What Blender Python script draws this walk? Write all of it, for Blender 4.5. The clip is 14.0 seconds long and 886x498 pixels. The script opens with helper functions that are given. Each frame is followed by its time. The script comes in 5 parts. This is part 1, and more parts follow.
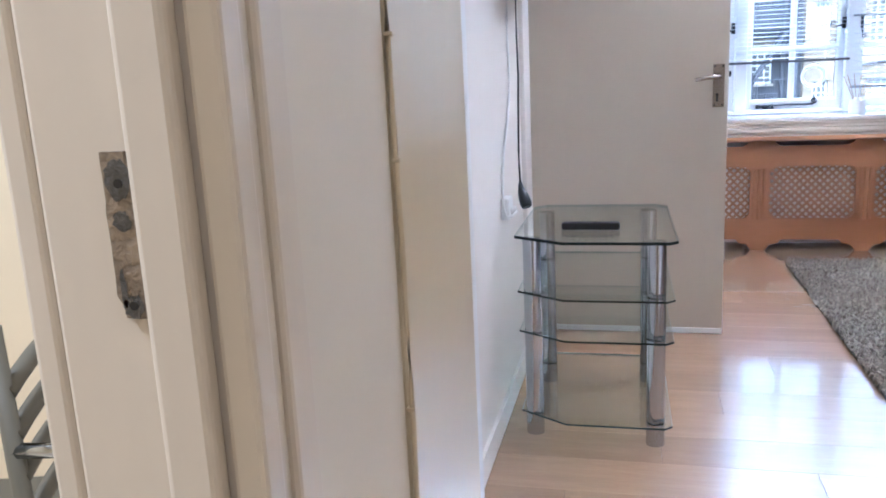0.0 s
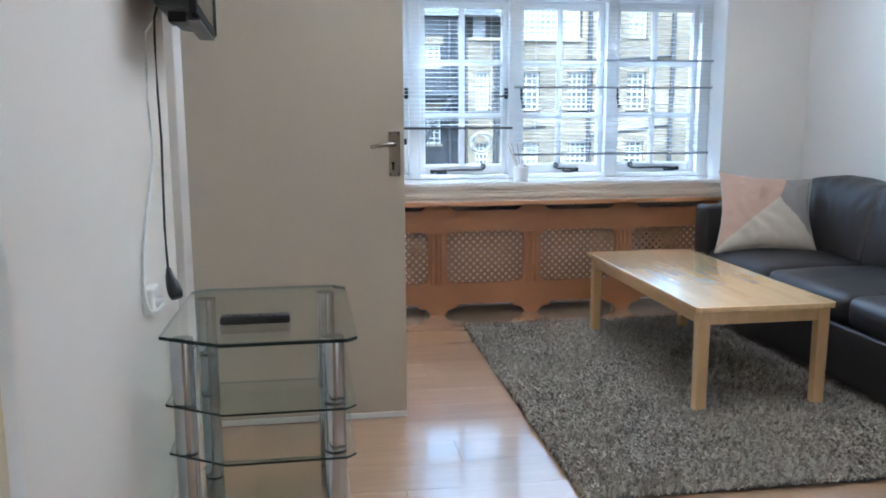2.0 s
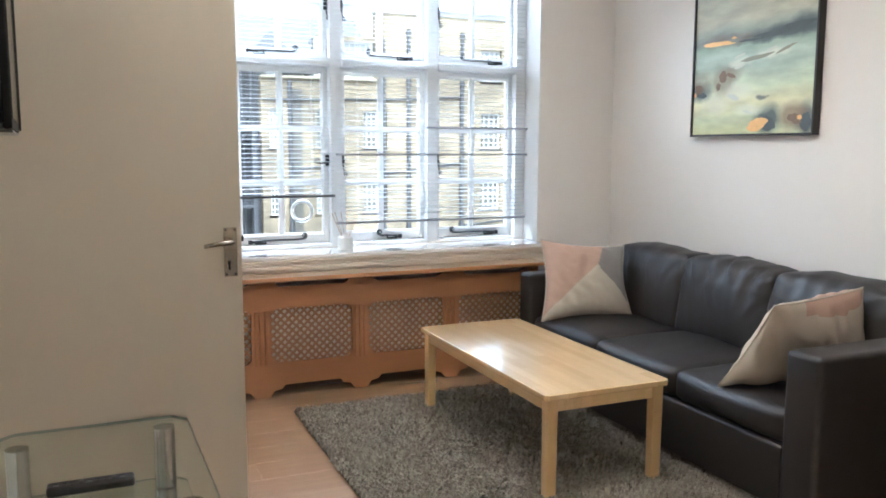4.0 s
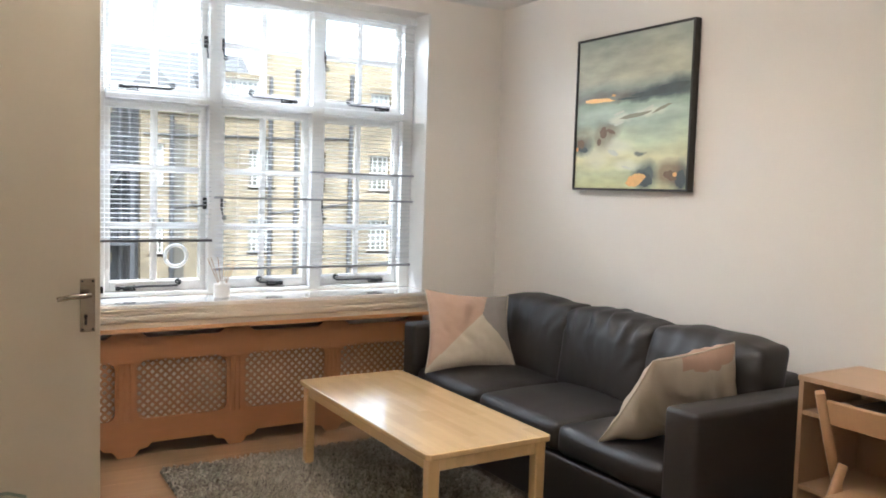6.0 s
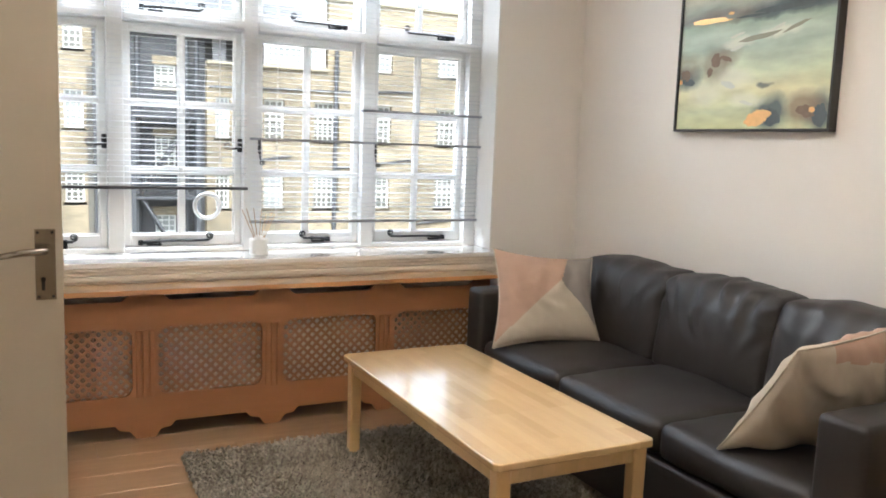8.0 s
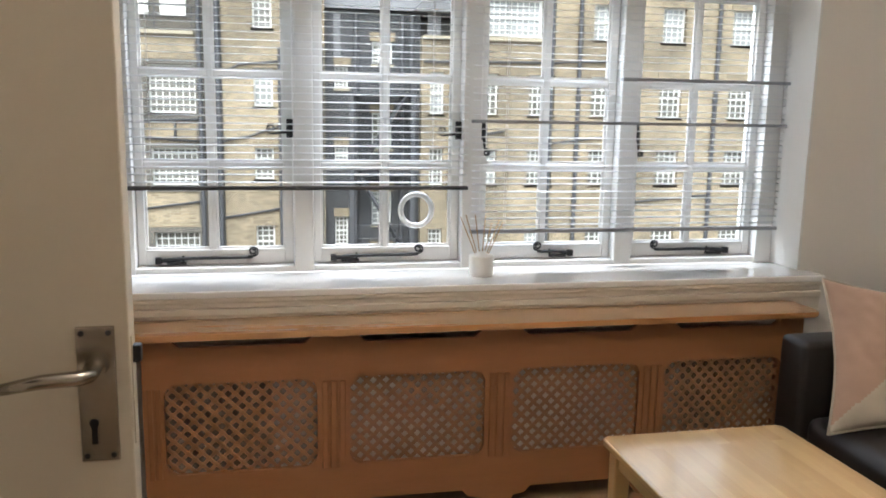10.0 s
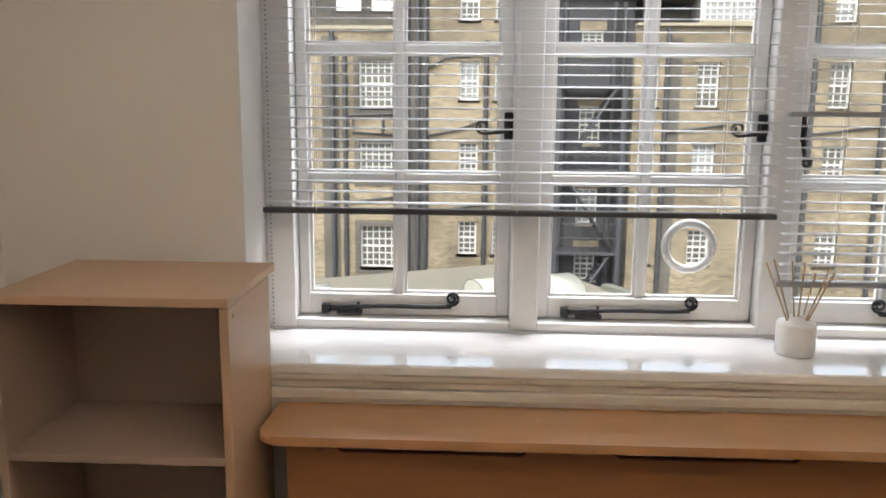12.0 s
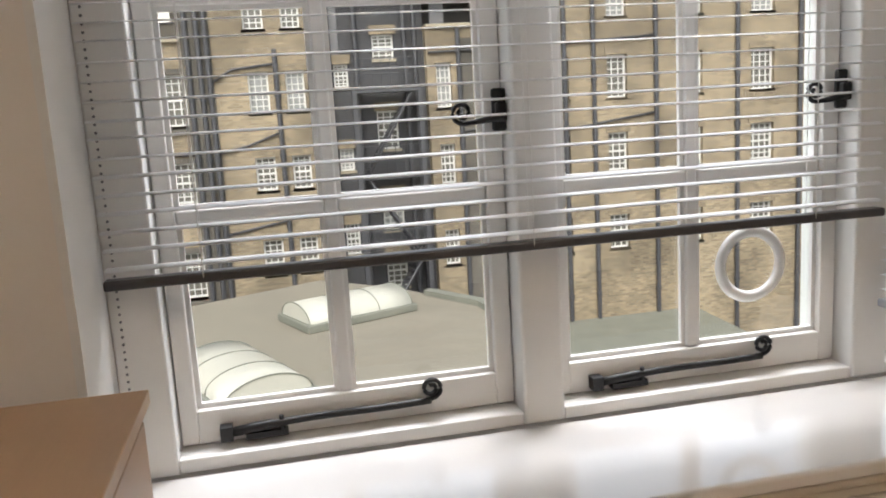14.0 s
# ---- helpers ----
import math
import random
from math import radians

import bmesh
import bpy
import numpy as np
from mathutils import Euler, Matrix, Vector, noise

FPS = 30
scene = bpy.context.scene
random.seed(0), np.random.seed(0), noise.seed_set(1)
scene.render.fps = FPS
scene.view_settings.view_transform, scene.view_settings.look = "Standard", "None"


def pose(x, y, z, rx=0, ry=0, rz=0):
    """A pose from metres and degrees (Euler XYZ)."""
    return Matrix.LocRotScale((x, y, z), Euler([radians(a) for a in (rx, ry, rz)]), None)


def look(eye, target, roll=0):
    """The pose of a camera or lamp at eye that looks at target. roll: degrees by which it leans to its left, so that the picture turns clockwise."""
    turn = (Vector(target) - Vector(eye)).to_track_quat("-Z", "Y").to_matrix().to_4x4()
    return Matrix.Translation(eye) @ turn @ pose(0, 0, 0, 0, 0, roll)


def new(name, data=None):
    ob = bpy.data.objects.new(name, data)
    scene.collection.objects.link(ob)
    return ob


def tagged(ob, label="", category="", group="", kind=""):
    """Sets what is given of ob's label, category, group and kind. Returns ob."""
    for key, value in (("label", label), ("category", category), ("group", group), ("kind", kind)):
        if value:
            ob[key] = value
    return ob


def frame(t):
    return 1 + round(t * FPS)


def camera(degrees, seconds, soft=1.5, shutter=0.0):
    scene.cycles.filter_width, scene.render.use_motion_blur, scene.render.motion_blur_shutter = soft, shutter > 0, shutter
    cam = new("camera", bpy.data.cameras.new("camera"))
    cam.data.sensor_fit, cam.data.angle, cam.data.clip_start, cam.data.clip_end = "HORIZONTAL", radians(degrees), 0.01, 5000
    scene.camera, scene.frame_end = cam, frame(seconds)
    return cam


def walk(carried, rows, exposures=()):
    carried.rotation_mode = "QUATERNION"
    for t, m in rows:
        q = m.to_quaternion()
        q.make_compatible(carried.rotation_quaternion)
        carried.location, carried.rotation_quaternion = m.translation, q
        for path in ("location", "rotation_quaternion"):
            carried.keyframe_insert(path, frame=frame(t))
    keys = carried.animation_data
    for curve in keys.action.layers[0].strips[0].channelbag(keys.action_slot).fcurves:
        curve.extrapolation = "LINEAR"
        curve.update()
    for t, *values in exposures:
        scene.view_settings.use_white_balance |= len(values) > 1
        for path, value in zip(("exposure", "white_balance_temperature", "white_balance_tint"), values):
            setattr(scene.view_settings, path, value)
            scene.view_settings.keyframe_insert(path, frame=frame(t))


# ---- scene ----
cam = camera(57.5, 14.0, soft=1.8)
PATH = [
    (0, (1.534, 0.481, 1.176), (1.067, 2.377, 0.744), -2.8),
    (0.5, (1.569, 0.514, 1.179), (1.417, 2.466, 0.772), -1.9),
    (1, (1.578, 0.599, 1.191), (1.659, 2.564, 0.824), -1.1),
    (1.5, (1.585, 0.741, 1.197), (1.815, 2.699, 0.863), -0.4),
    (2, (1.572, 0.892, 1.203), (1.867, 2.844, 0.878), -0.2),
    (2.5, (1.562, 0.995, 1.213), (1.902, 2.939, 0.886), -0.7),
    (3, (1.526, 1.061, 1.267), (1.931, 2.994, 0.95), -0.9),
    (3.5, (1.492, 1.116, 1.335), (2.068, 3.01, 1.051), -0.3),
    (4, (1.429, 1.132, 1.424), (2.214, 2.955, 1.176), 0.2),
    (4.2, (1.422, 1.148, 1.447), (2.27, 2.945, 1.223), 0.3),
    (6.3, (1.533, 1.245, 1.461), (2.569, 2.95, 1.319), 1.8),
    (6.5, (1.595, 1.302, 1.449), (2.614, 3.016, 1.284), 2.3),
    (7, (1.68, 1.439, 1.397), (2.664, 3.168, 1.195), 2.5),
    (7.2, (1.696, 1.513, 1.38), (2.677, 3.243, 1.164), 2.2),
    (9.3, (2.073, 2.579, 1.376), (2.64, 4.471, 1.063), 1.8),
    (9.5, (2.072, 2.712, 1.381), (2.582, 4.619, 1.059), 1.4),
    (10, (2.072, 2.986, 1.408), (2.476, 4.917, 1.078), 1.0),
    (10.5, (2.088, 3.28, 1.399), (2.377, 5.23, 1.062), 1.4),
    (10.6, (2.088, 3.332, 1.398), (2.356, 5.286, 1.067), 1.4),
    (11, (2.086, 3.544, 1.423), (2.244, 5.51, 1.09), 1.2),
    (11.5, (2.079, 3.806, 1.417), (2.136, 5.776, 1.074), 0.6),
    (12, (2.048, 3.977, 1.397), (1.966, 5.944, 1.046), 0.5),
    (12.5, (2.005, 4.167, 1.399), (1.73, 6.115, 1.035), 0.4),
    (13, (1.955, 4.378, 1.411), (1.568, 6.307, 1.051), 0.1),
    (13.5, (1.844, 4.583, 1.354), (1.683, 6.546, 1.008), -1.5),
    (14, (1.742, 4.803, 1.351), (2.150, 6.731, 1.010), -3.4),
]
EXPOSURES = [(0.0, 1.75, 4450, 15), (0.5, 1.42, 4600, 9), (1.0, 1.08, 4600, 7), (1.5, 1.2, 4600, 6), (2.0, 1.22, 4600, 6), (2.5, 1.4, 4720, 6), (3.0, 1.55, 4850, 7), (3.5, 1.38, 5000, 7), (4.0, 1.3, 5250, 8), (6.5, 1.1, 5800, 10), (7.0, 1.26, 5800, 10), (9.5, 0.8, 6050, 11), (10.5, 0.54, 5950, 11), (11.5, 0.52, 6350, 13), (12.5, 0.24, 6400, 14), (13.5, 0.34, 6600, 15), (14.0, 0.05, 6600, 15)]
walk(cam, [(t, look(eye, target, roll)) for t, eye, target, roll in PATH], EXPOSURES)

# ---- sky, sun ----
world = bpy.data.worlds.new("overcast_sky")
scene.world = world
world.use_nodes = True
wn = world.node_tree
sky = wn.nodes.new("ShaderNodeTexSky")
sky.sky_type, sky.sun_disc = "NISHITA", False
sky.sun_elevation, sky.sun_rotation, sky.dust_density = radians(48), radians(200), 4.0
wbg = wn.nodes["Background"]
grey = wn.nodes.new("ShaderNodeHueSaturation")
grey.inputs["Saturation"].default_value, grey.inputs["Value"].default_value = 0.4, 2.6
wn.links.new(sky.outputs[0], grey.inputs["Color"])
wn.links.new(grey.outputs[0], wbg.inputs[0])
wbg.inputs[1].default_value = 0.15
sun = new("sun", bpy.data.lights.new("sun", "SUN"))
sun.data.energy, sun.data.angle, sun.data.color = 0.7, radians(16), (1.0, 0.96, 0.9)
sun.matrix_world = look((0, 0, 20), (4, 14, 2))
# added lamp out of doors, standing in for sky light through the window head
skyfill = new("window_sky_fill", bpy.data.lights.new("window_sky_fill", "AREA"))
skyfill.data.shape, skyfill.data.size, skyfill.data.size_y = "RECTANGLE", 2.9, 1.2
skyfill.data.energy, skyfill.data.color = 250, (0.93, 0.97, 1.0)
skyfill.matrix_world = look((2.82, 7.1, 3.3), (2.9, 4.2, 0.6))


# ---- materials ----
def mat(name, color, rough=0.5, metal=0.0, vary=0.08, scale=6.0, fine=120.0, bump=0.15, stretch=(1, 1, 1), dist=0.002, coat=0.0, spec=0.5, coat_ior=1.5):
    m = bpy.data.materials.new(name)
    m.use_nodes = True
    nt = m.node_tree
    p = nt.nodes["Principled BSDF"]
    p.inputs["Roughness"].default_value, p.inputs["Metallic"].default_value = rough, metal
    p.inputs["Coat Weight"].default_value = coat
    p.inputs["Specular IOR Level"].default_value = spec
    tc, mp = nt.nodes.new("ShaderNodeTexCoord"), nt.nodes.new("ShaderNodeMapping")
    mp.inputs["Scale"].default_value = stretch
    nt.links.new(tc.outputs["Object"], mp.inputs[0])
    n1, n2 = nt.nodes.new("ShaderNodeTexNoise"), nt.nodes.new("ShaderNodeTexNoise")
    n1.inputs["Scale"].default_value, n2.inputs["Scale"].default_value = scale, fine
    n1.inputs["Detail"].default_value = 6
    for n in (n1, n2):
        nt.links.new(mp.outputs[0], n.inputs["Vector"])
    mix = nt.nodes.new("ShaderNodeMix")
    mix.data_type = "RGBA"
    lo = [max(0, c * (1 - vary)) for c in color]
    hi = [min(1, c * (1 + vary)) for c in color]
    mix.inputs[6].default_value, mix.inputs[7].default_value = (*lo, 1), (*hi, 1)
    ad = nt.nodes.new("ShaderNodeMath")
    ad.operation = "MULTIPLY_ADD"
    ad.inputs[1].default_value, ad.inputs[2].default_value = 0.35, 0.0
    nt.links.new(n2.outputs[0], ad.inputs[0])
    ad2 = nt.nodes.new("ShaderNodeMath")
    ad2.operation = "MULTIPLY_ADD"
    ad2.inputs[1].default_value = 0.65
    nt.links.new(n1.outputs[0], ad2.inputs[0])
    nt.links.new(ad.outputs[0], ad2.inputs[2])
    nt.links.new(ad2.outputs[0], mix.inputs[0])
    nt.links.new(mix.outputs[2], p.inputs["Base Color"])
    if bump:
        b = nt.nodes.new("ShaderNodeBump")
        b.inputs["Strength"].default_value, b.inputs["Distance"].default_value = bump, dist
        nt.links.new(ad2.outputs[0], b.inputs["Height"])
        nt.links.new(b.outputs[0], p.inputs["Normal"])
    p.inputs["Coat Roughness"].default_value, p.inputs["Coat IOR"].default_value = 0.1, coat_ior
    return m


def tint_pieces(m, amount):
    """Each object of its own, a little lighter or darker."""
    nt = m.node_tree
    p = nt.nodes["Principled BSDF"]
    src = p.inputs["Base Color"].links[0].from_socket
    oi, mr, hsv = nt.nodes.new("ShaderNodeObjectInfo"), nt.nodes.new("ShaderNodeMapRange"), nt.nodes.new("ShaderNodeHueSaturation")
    mr.inputs["To Min"].default_value, mr.inputs["To Max"].default_value = 1 - amount, 1 + amount
    nt.links.new(oi.outputs["Random"], mr.inputs[0])
    nt.links.new(mr.outputs[0], hsv.inputs["Value"])
    nt.links.new(src, hsv.inputs["Color"])
    nt.links.new(hsv.outputs[0], p.inputs["Base Color"])
    return m


def glass(name, color=(0.97, 1.0, 0.98), ior=1.45, rough=0.0):
    m = bpy.data.materials.new(name)
    m.use_nodes = True
    nt = m.node_tree
    nt.nodes.remove(nt.nodes["Principled BSDF"])
    out = nt.nodes["Material Output"]
    tr, gl, mx, lw, pw, fr = (nt.nodes.new(k) for k in ("ShaderNodeBsdfTransparent", "ShaderNodeBsdfGlossy", "ShaderNodeMixShader", "ShaderNodeLayerWeight", "ShaderNodeMath", "ShaderNodeMapRange"))
    tr.inputs[0].default_value = (*color, 1)
    gl.inputs["Roughness"].default_value = rough
    pw.operation, pw.inputs[1].default_value = "POWER", 4.5
    fr.inputs["To Min"].default_value, fr.inputs["To Max"].default_value = ((ior - 1) / (ior + 1)) ** 2, 0.9
    nt.links.new(lw.outputs["Facing"], pw.inputs[0])
    nt.links.new(pw.outputs[0], fr.inputs[0])
    nt.links.new(fr.outputs[0], mx.inputs[0])
    nt.links.new(tr.outputs[0], mx.inputs[1])
    nt.links.new(gl.outputs[0], mx.inputs[2])
    nt.links.new(mx.outputs[0], out.inputs[0])
    return m


HWALL = mat("hall_emulsion", (0.7, 0.635, 0.51), 0.7, vary=0.03, scale=1.6, fine=160, bump=0.12, dist=0.0015)
WALL = mat("emulsion_wall", (0.78, 0.735, 0.68), 0.75, vary=0.025, scale=1.6, fine=160, bump=0.12, dist=0.0015)
CEIL = mat("white_ceiling", (0.8, 0.79, 0.77), 0.85, vary=0.02)
CREAM = mat("cream_gloss_paint", (0.64, 0.545, 0.355), 0.3, vary=0.04, scale=4, fine=40, bump=0.2, stretch=(1, 1, 0.15), dist=0.002)
JAMB = mat("aged_cream_paint", (0.66, 0.585, 0.46), 0.4, vary=0.07, scale=7, fine=60, bump=0.25, stretch=(1, 1, 0.2), dist=0.003)
DOORP = mat("door_eggshell", (0.53, 0.468, 0.365), 0.45, vary=0.03, scale=2.5, fine=90, bump=0.1)
WHITE = mat("white_gloss_wood", (0.755, 0.745, 0.72), 0.33, vary=0.03, scale=9, fine=70, bump=0.12)
# The sill's white paint, darkened to put the overhang's shade into the mouldings
APRON = mat("shaded_white_apron", (0.63, 0.575, 0.485), 0.4, vary=0.04, scale=9, fine=70, bump=0.12)
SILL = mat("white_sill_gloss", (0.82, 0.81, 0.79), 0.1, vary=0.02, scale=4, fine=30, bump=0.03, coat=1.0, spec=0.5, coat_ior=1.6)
LAM = tint_pieces(mat("laminate_plank", (0.44, 0.28, 0.158), 0.26, vary=0.28, scale=3.5, fine=26, bump=0.02, stretch=(0.6, 7, 1), coat=1.0, spec=0.9, coat_ior=1.75), 0.1)
UNDER = mat("floor_underlay", (0.1, 0.06, 0.035), 0.8)
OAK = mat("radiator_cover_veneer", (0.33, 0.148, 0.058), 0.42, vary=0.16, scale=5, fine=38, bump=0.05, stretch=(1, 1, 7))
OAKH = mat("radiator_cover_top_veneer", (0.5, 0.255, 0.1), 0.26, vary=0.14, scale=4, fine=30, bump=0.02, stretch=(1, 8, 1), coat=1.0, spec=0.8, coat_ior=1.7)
LATT = mat("lattice_board", (0.3, 0.15, 0.065), 0.55, vary=0.1, scale=8)
PINE = mat("lacquered_pine", (0.82, 0.575, 0.285), 0.2, vary=0.16, scale=3, fine=26, bump=0.015, stretch=(9, 0.8, 9), coat=1.0, spec=0.8, coat_ior=1.7)
PINEV = mat("lacquered_pine_leg", (0.7, 0.46, 0.21), 0.28, vary=0.14, scale=3, fine=26, bump=0.04, stretch=(9, 9, 0.8), coat=0.15)


def staves(m, width, length, amount):
    """Glued staves of slightly different tone, running along y."""
    nt = m.node_tree
    p = nt.nodes["Principled BSDF"]
    src = p.inputs["Base Color"].links[0].from_socket
    tc, mp, bk, mx = (nt.nodes.new(k) for k in ("ShaderNodeTexCoord", "ShaderNodeMapping", "ShaderNodeTexBrick", "ShaderNodeMix"))
    mp.inputs["Rotation"].default_value = (0, 0, radians(90))
    nt.links.new(tc.outputs["Object"], mp.inputs[0])
    nt.links.new(mp.outputs[0], bk.inputs["Vector"])
    bk.inputs["Scale"].default_value, bk.inputs["Mortar Size"].default_value = 1.0, 0.0
    bk.inputs["Brick Width"].default_value, bk.inputs["Row Height"].default_value = length, width
    bk.offset, bk.offset_frequency = 0.37, 3
    lo = 1 - amount
    bk.inputs["Color1"].default_value, bk.inputs["Color2"].default_value = (1, 1, 1, 1), (lo, lo * 0.97, lo * 0.9, 1)
    mx.data_type, mx.blend_type = "RGBA", "MULTIPLY"
    mx.inputs[0].default_value = 1.0
    nt.links.new(src, mx.inputs[6])
    nt.links.new(bk.outputs["Color"], mx.inputs[7])
    nt.links.new(mx.outputs[2], p.inputs["Base Color"])
    return m


staves(PINE, 0.044, 0.42, 0.16)
PINE.node_tree.nodes["Principled BSDF"].inputs["Coat Roughness"].default_value = 0.13
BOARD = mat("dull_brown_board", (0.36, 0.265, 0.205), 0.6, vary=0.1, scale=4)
BEECH = mat("beech_laminate", (0.5, 0.325, 0.195), 0.4, vary=0.1, scale=4, fine=34, bump=0.04, stretch=(8, 1, 1))
LEATH = mat("dark_brown_leather", (0.0205, 0.0165, 0.0148), 0.46, vary=0.25, scale=9, fine=240, bump=0.3, dist=0.004)
RUG = mat("grey_shag", (0.35, 0.308, 0.248), 0.95, vary=0.3, scale=60, fine=300, bump=0.0, spec=0.1)


def tint_islands(m, lo, hi):
    """Each tuft of one mesh, lighter or darker than the next."""
    nt = m.node_tree
    p = nt.nodes["Principled BSDF"]
    src = p.inputs["Base Color"].links[0].from_socket
    ge, mr, hsv = nt.nodes.new("ShaderNodeNewGeometry"), nt.nodes.new("ShaderNodeMapRange"), nt.nodes.new("ShaderNodeHueSaturation")
    mr.inputs["To Min"].default_value, mr.inputs["To Max"].default_value = lo, hi
    nt.links.new(ge.outputs["Random Per Island"], mr.inputs[0])
    nt.links.new(mr.outputs[0], hsv.inputs["Value"])
    nt.links.new(src, hsv.inputs["Color"])
    nt.links.new(hsv.outputs[0], p.inputs["Base Color"])
    return m


tint_islands(RUG, 0.7, 1.24)
# Backing colour darkened so that the gaps between tufts look shaded
RUGB = mat("shaded_rug_backing", (0.12, 0.108, 0.09), 0.95, vary=0.2, scale=60)
CHROME = mat("chrome_tube", (0.5, 0.52, 0.54), 0.14, 1.0, vary=0.03, bump=0.02)
STEEL = mat("worn_chrome_plate", (0.36, 0.325, 0.28), 0.24, 1.0, vary=0.15, scale=30, bump=0.05)
IRON = mat("black_iron", (0.02, 0.02, 0.021), 0.45, 0.4, vary=0.3, scale=40, bump=0.25)
BLACK = mat("black_plastic", (0.015, 0.015, 0.016), 0.35, vary=0.2, scale=30, bump=0.05)
SILVER = mat("silver_plastic", (0.16, 0.16, 0.17), 0.35, 0.4, vary=0.06)
WPLAS = mat("white_plastic", (0.8, 0.8, 0.78), 0.35, vary=0.03)
SLATM = mat("white_slat", (0.74, 0.75, 0.76), 0.4, vary=0.03, bump=0.0)
RAILM = mat("grey_blind_rail", (0.3, 0.31, 0.33), 0.35, vary=0.1, bump=0.0)
CERAM = mat("white_ceramic", (0.82, 0.8, 0.77), 0.35, vary=0.02)
REED = mat("reed_stick", (0.42, 0.27, 0.13), 0.7, vary=0.15)
PINK = mat("dusty_pink_cotton", (0.42, 0.282, 0.21), 0.9, vary=0.08, scale=20, fine=500, bump=0.3, dist=0.001)
GREYC = mat("grey_cotton", (0.235, 0.215, 0.2), 0.9, vary=0.08, scale=20, fine=500, bump=0.3, dist=0.001)
BEIGE = mat("beige_linen", (0.47, 0.41, 0.325), 0.9, vary=0.07, scale=20, fine=500, bump=0.3, dist=0.001)
FRAMEB = mat("black_picture_frame", (0.025, 0.02, 0.017), 0.4, vary=0.2)
TILE = mat("kitchen_vinyl", (0.62, 0.53, 0.4), 0.4, vary=0.1, scale=3)
KWALL = mat("kitchen_cream_wall", (0.78, 0.68, 0.48), 0.7, vary=0.03)
CHAIRW = mat("grey_olive_wood", (0.11, 0.1, 0.07), 0.55, vary=0.12, stretch=(1, 1, 0.3))
SLATE = mat("slate_roof", (0.15, 0.148, 0.152), 0.9, spec=0.1, vary=0.25, scale=3, fine=14, bump=0.3, dist=0.02)
STONE = mat("pale_stone", (0.3, 0.26, 0.19), 0.8, vary=0.2, scale=4)
PIPE = mat("dark_drainpipe", (0.045, 0.045, 0.05), 0.5, vary=0.2)
ROOFF = mat("pale_flat_roof", (0.2, 0.178, 0.138), 0.85, vary=0.3, scale=0.9, fine=9, bump=0.2, dist=0.01)
ROOFG = mat("grey_lead_roof", (0.155, 0.158, 0.128), 0.8, vary=0.45, scale=1.6, fine=12, bump=0.4, dist=0.03)
SKYL = mat("skylight_dome", (0.44, 0.43, 0.37), 0.3, vary=0.12, scale=3)
TARM = mat("courtyard_ground", (0.12, 0.115, 0.11), 0.9, vary=0.2)
WFR = mat("white_sash_paint", (0.62, 0.61, 0.58), 0.5, vary=0.1)
PANED = mat("dark_window_glass", (0.12, 0.115, 0.1), 0.08, vary=0.7, scale=0.9, bump=0.0)
PANEL = mat("lit_curtained_glass", (0.26, 0.265, 0.26), 0.2, vary=0.5, scale=1.1, bump=0.0)
PANE = glass("window_pane")
TGLASS = glass("table_glass", (0.955, 0.985, 0.97), 1.5)
# Rear and side edges: light reflected inside the glass, put in as paler colour
TSIDE = mat("inner_reflection_edge", (0.2, 0.25, 0.22), 0.3, vary=0.1, bump=0.0)
TEDGE = mat("green_glass_edge", (0.01, 0.022, 0.02), 0.4, vary=0.1, bump=0.0, spec=0.2)


def brick_mat(name, a, b, mortar, dirt):
    m = mat(name, a, 0.85, vary=0.2, scale=0.5, fine=6, bump=0.0)
    nt = m.node_tree
    p = nt.nodes["Principled BSDF"]
    src = p.inputs["Base Color"].links[0].from_socket
    tc, mp, bk = nt.nodes.new("ShaderNodeTexCoord"), nt.nodes.new("ShaderNodeMapping"), nt.nodes.new("ShaderNodeTexBrick")
    mp.inputs["Rotation"].default_value = (radians(90), 0, 0)
    nt.links.new(tc.outputs["Object"], mp.inputs[0])
    nt.links.new(mp.outputs[0], bk.inputs["Vector"])
    bk.inputs["Scale"].default_value = 1.0
    bk.inputs["Brick Width"].default_value, bk.inputs["Row Height"].default_value, bk.inputs["Mortar Size"].default_value = 0.225, 0.075, 0.01
    bk.inputs["Color1"].default_value, bk.inputs["Color2"].default_value, bk.inputs["Mortar"].default_value = (*a, 1), (*b, 1), (*mortar, 1)
    mx = nt.nodes.new("ShaderNodeMix")
    mx.data_type, mx.blend_type = "RGBA", "MULTIPLY"
    mx.inputs[0].default_value = 0.75
    nz, cr = nt.nodes.new("ShaderNodeTexNoise"), nt.nodes.new("ShaderNodeValToRGB")
    nz.inputs["Scale"].default_value, nz.inputs["Detail"].default_value = 0.55, 10
    nt.links.new(tc.outputs["Object"], nz.inputs["Vector"])
    cr.color_ramp.elements[0].position, cr.color_ramp.elements[0].color = 0.35, (dirt, dirt, dirt, 1)
    cr.color_ramp.elements[1].position = 0.62
    nt.links.new(nz.outputs[0], cr.inputs[0])
    nt.links.new(bk.outputs["Color"], mx.inputs[6])
    nt.links.new(cr.outputs[0], mx.inputs[7])
    nt.links.new(mx.outputs[2], p.inputs["Base Color"])
    return m


BRICK = brick_mat("yellow_stock_brick", (0.35, 0.272, 0.17), (0.19, 0.145, 0.092), (0.26, 0.225, 0.17), 0.4)
BRICKD = brick_mat("near_black_brick", (0.045, 0.045, 0.05), (0.03, 0.03, 0.036), (0.07, 0.07, 0.07), 0.6)


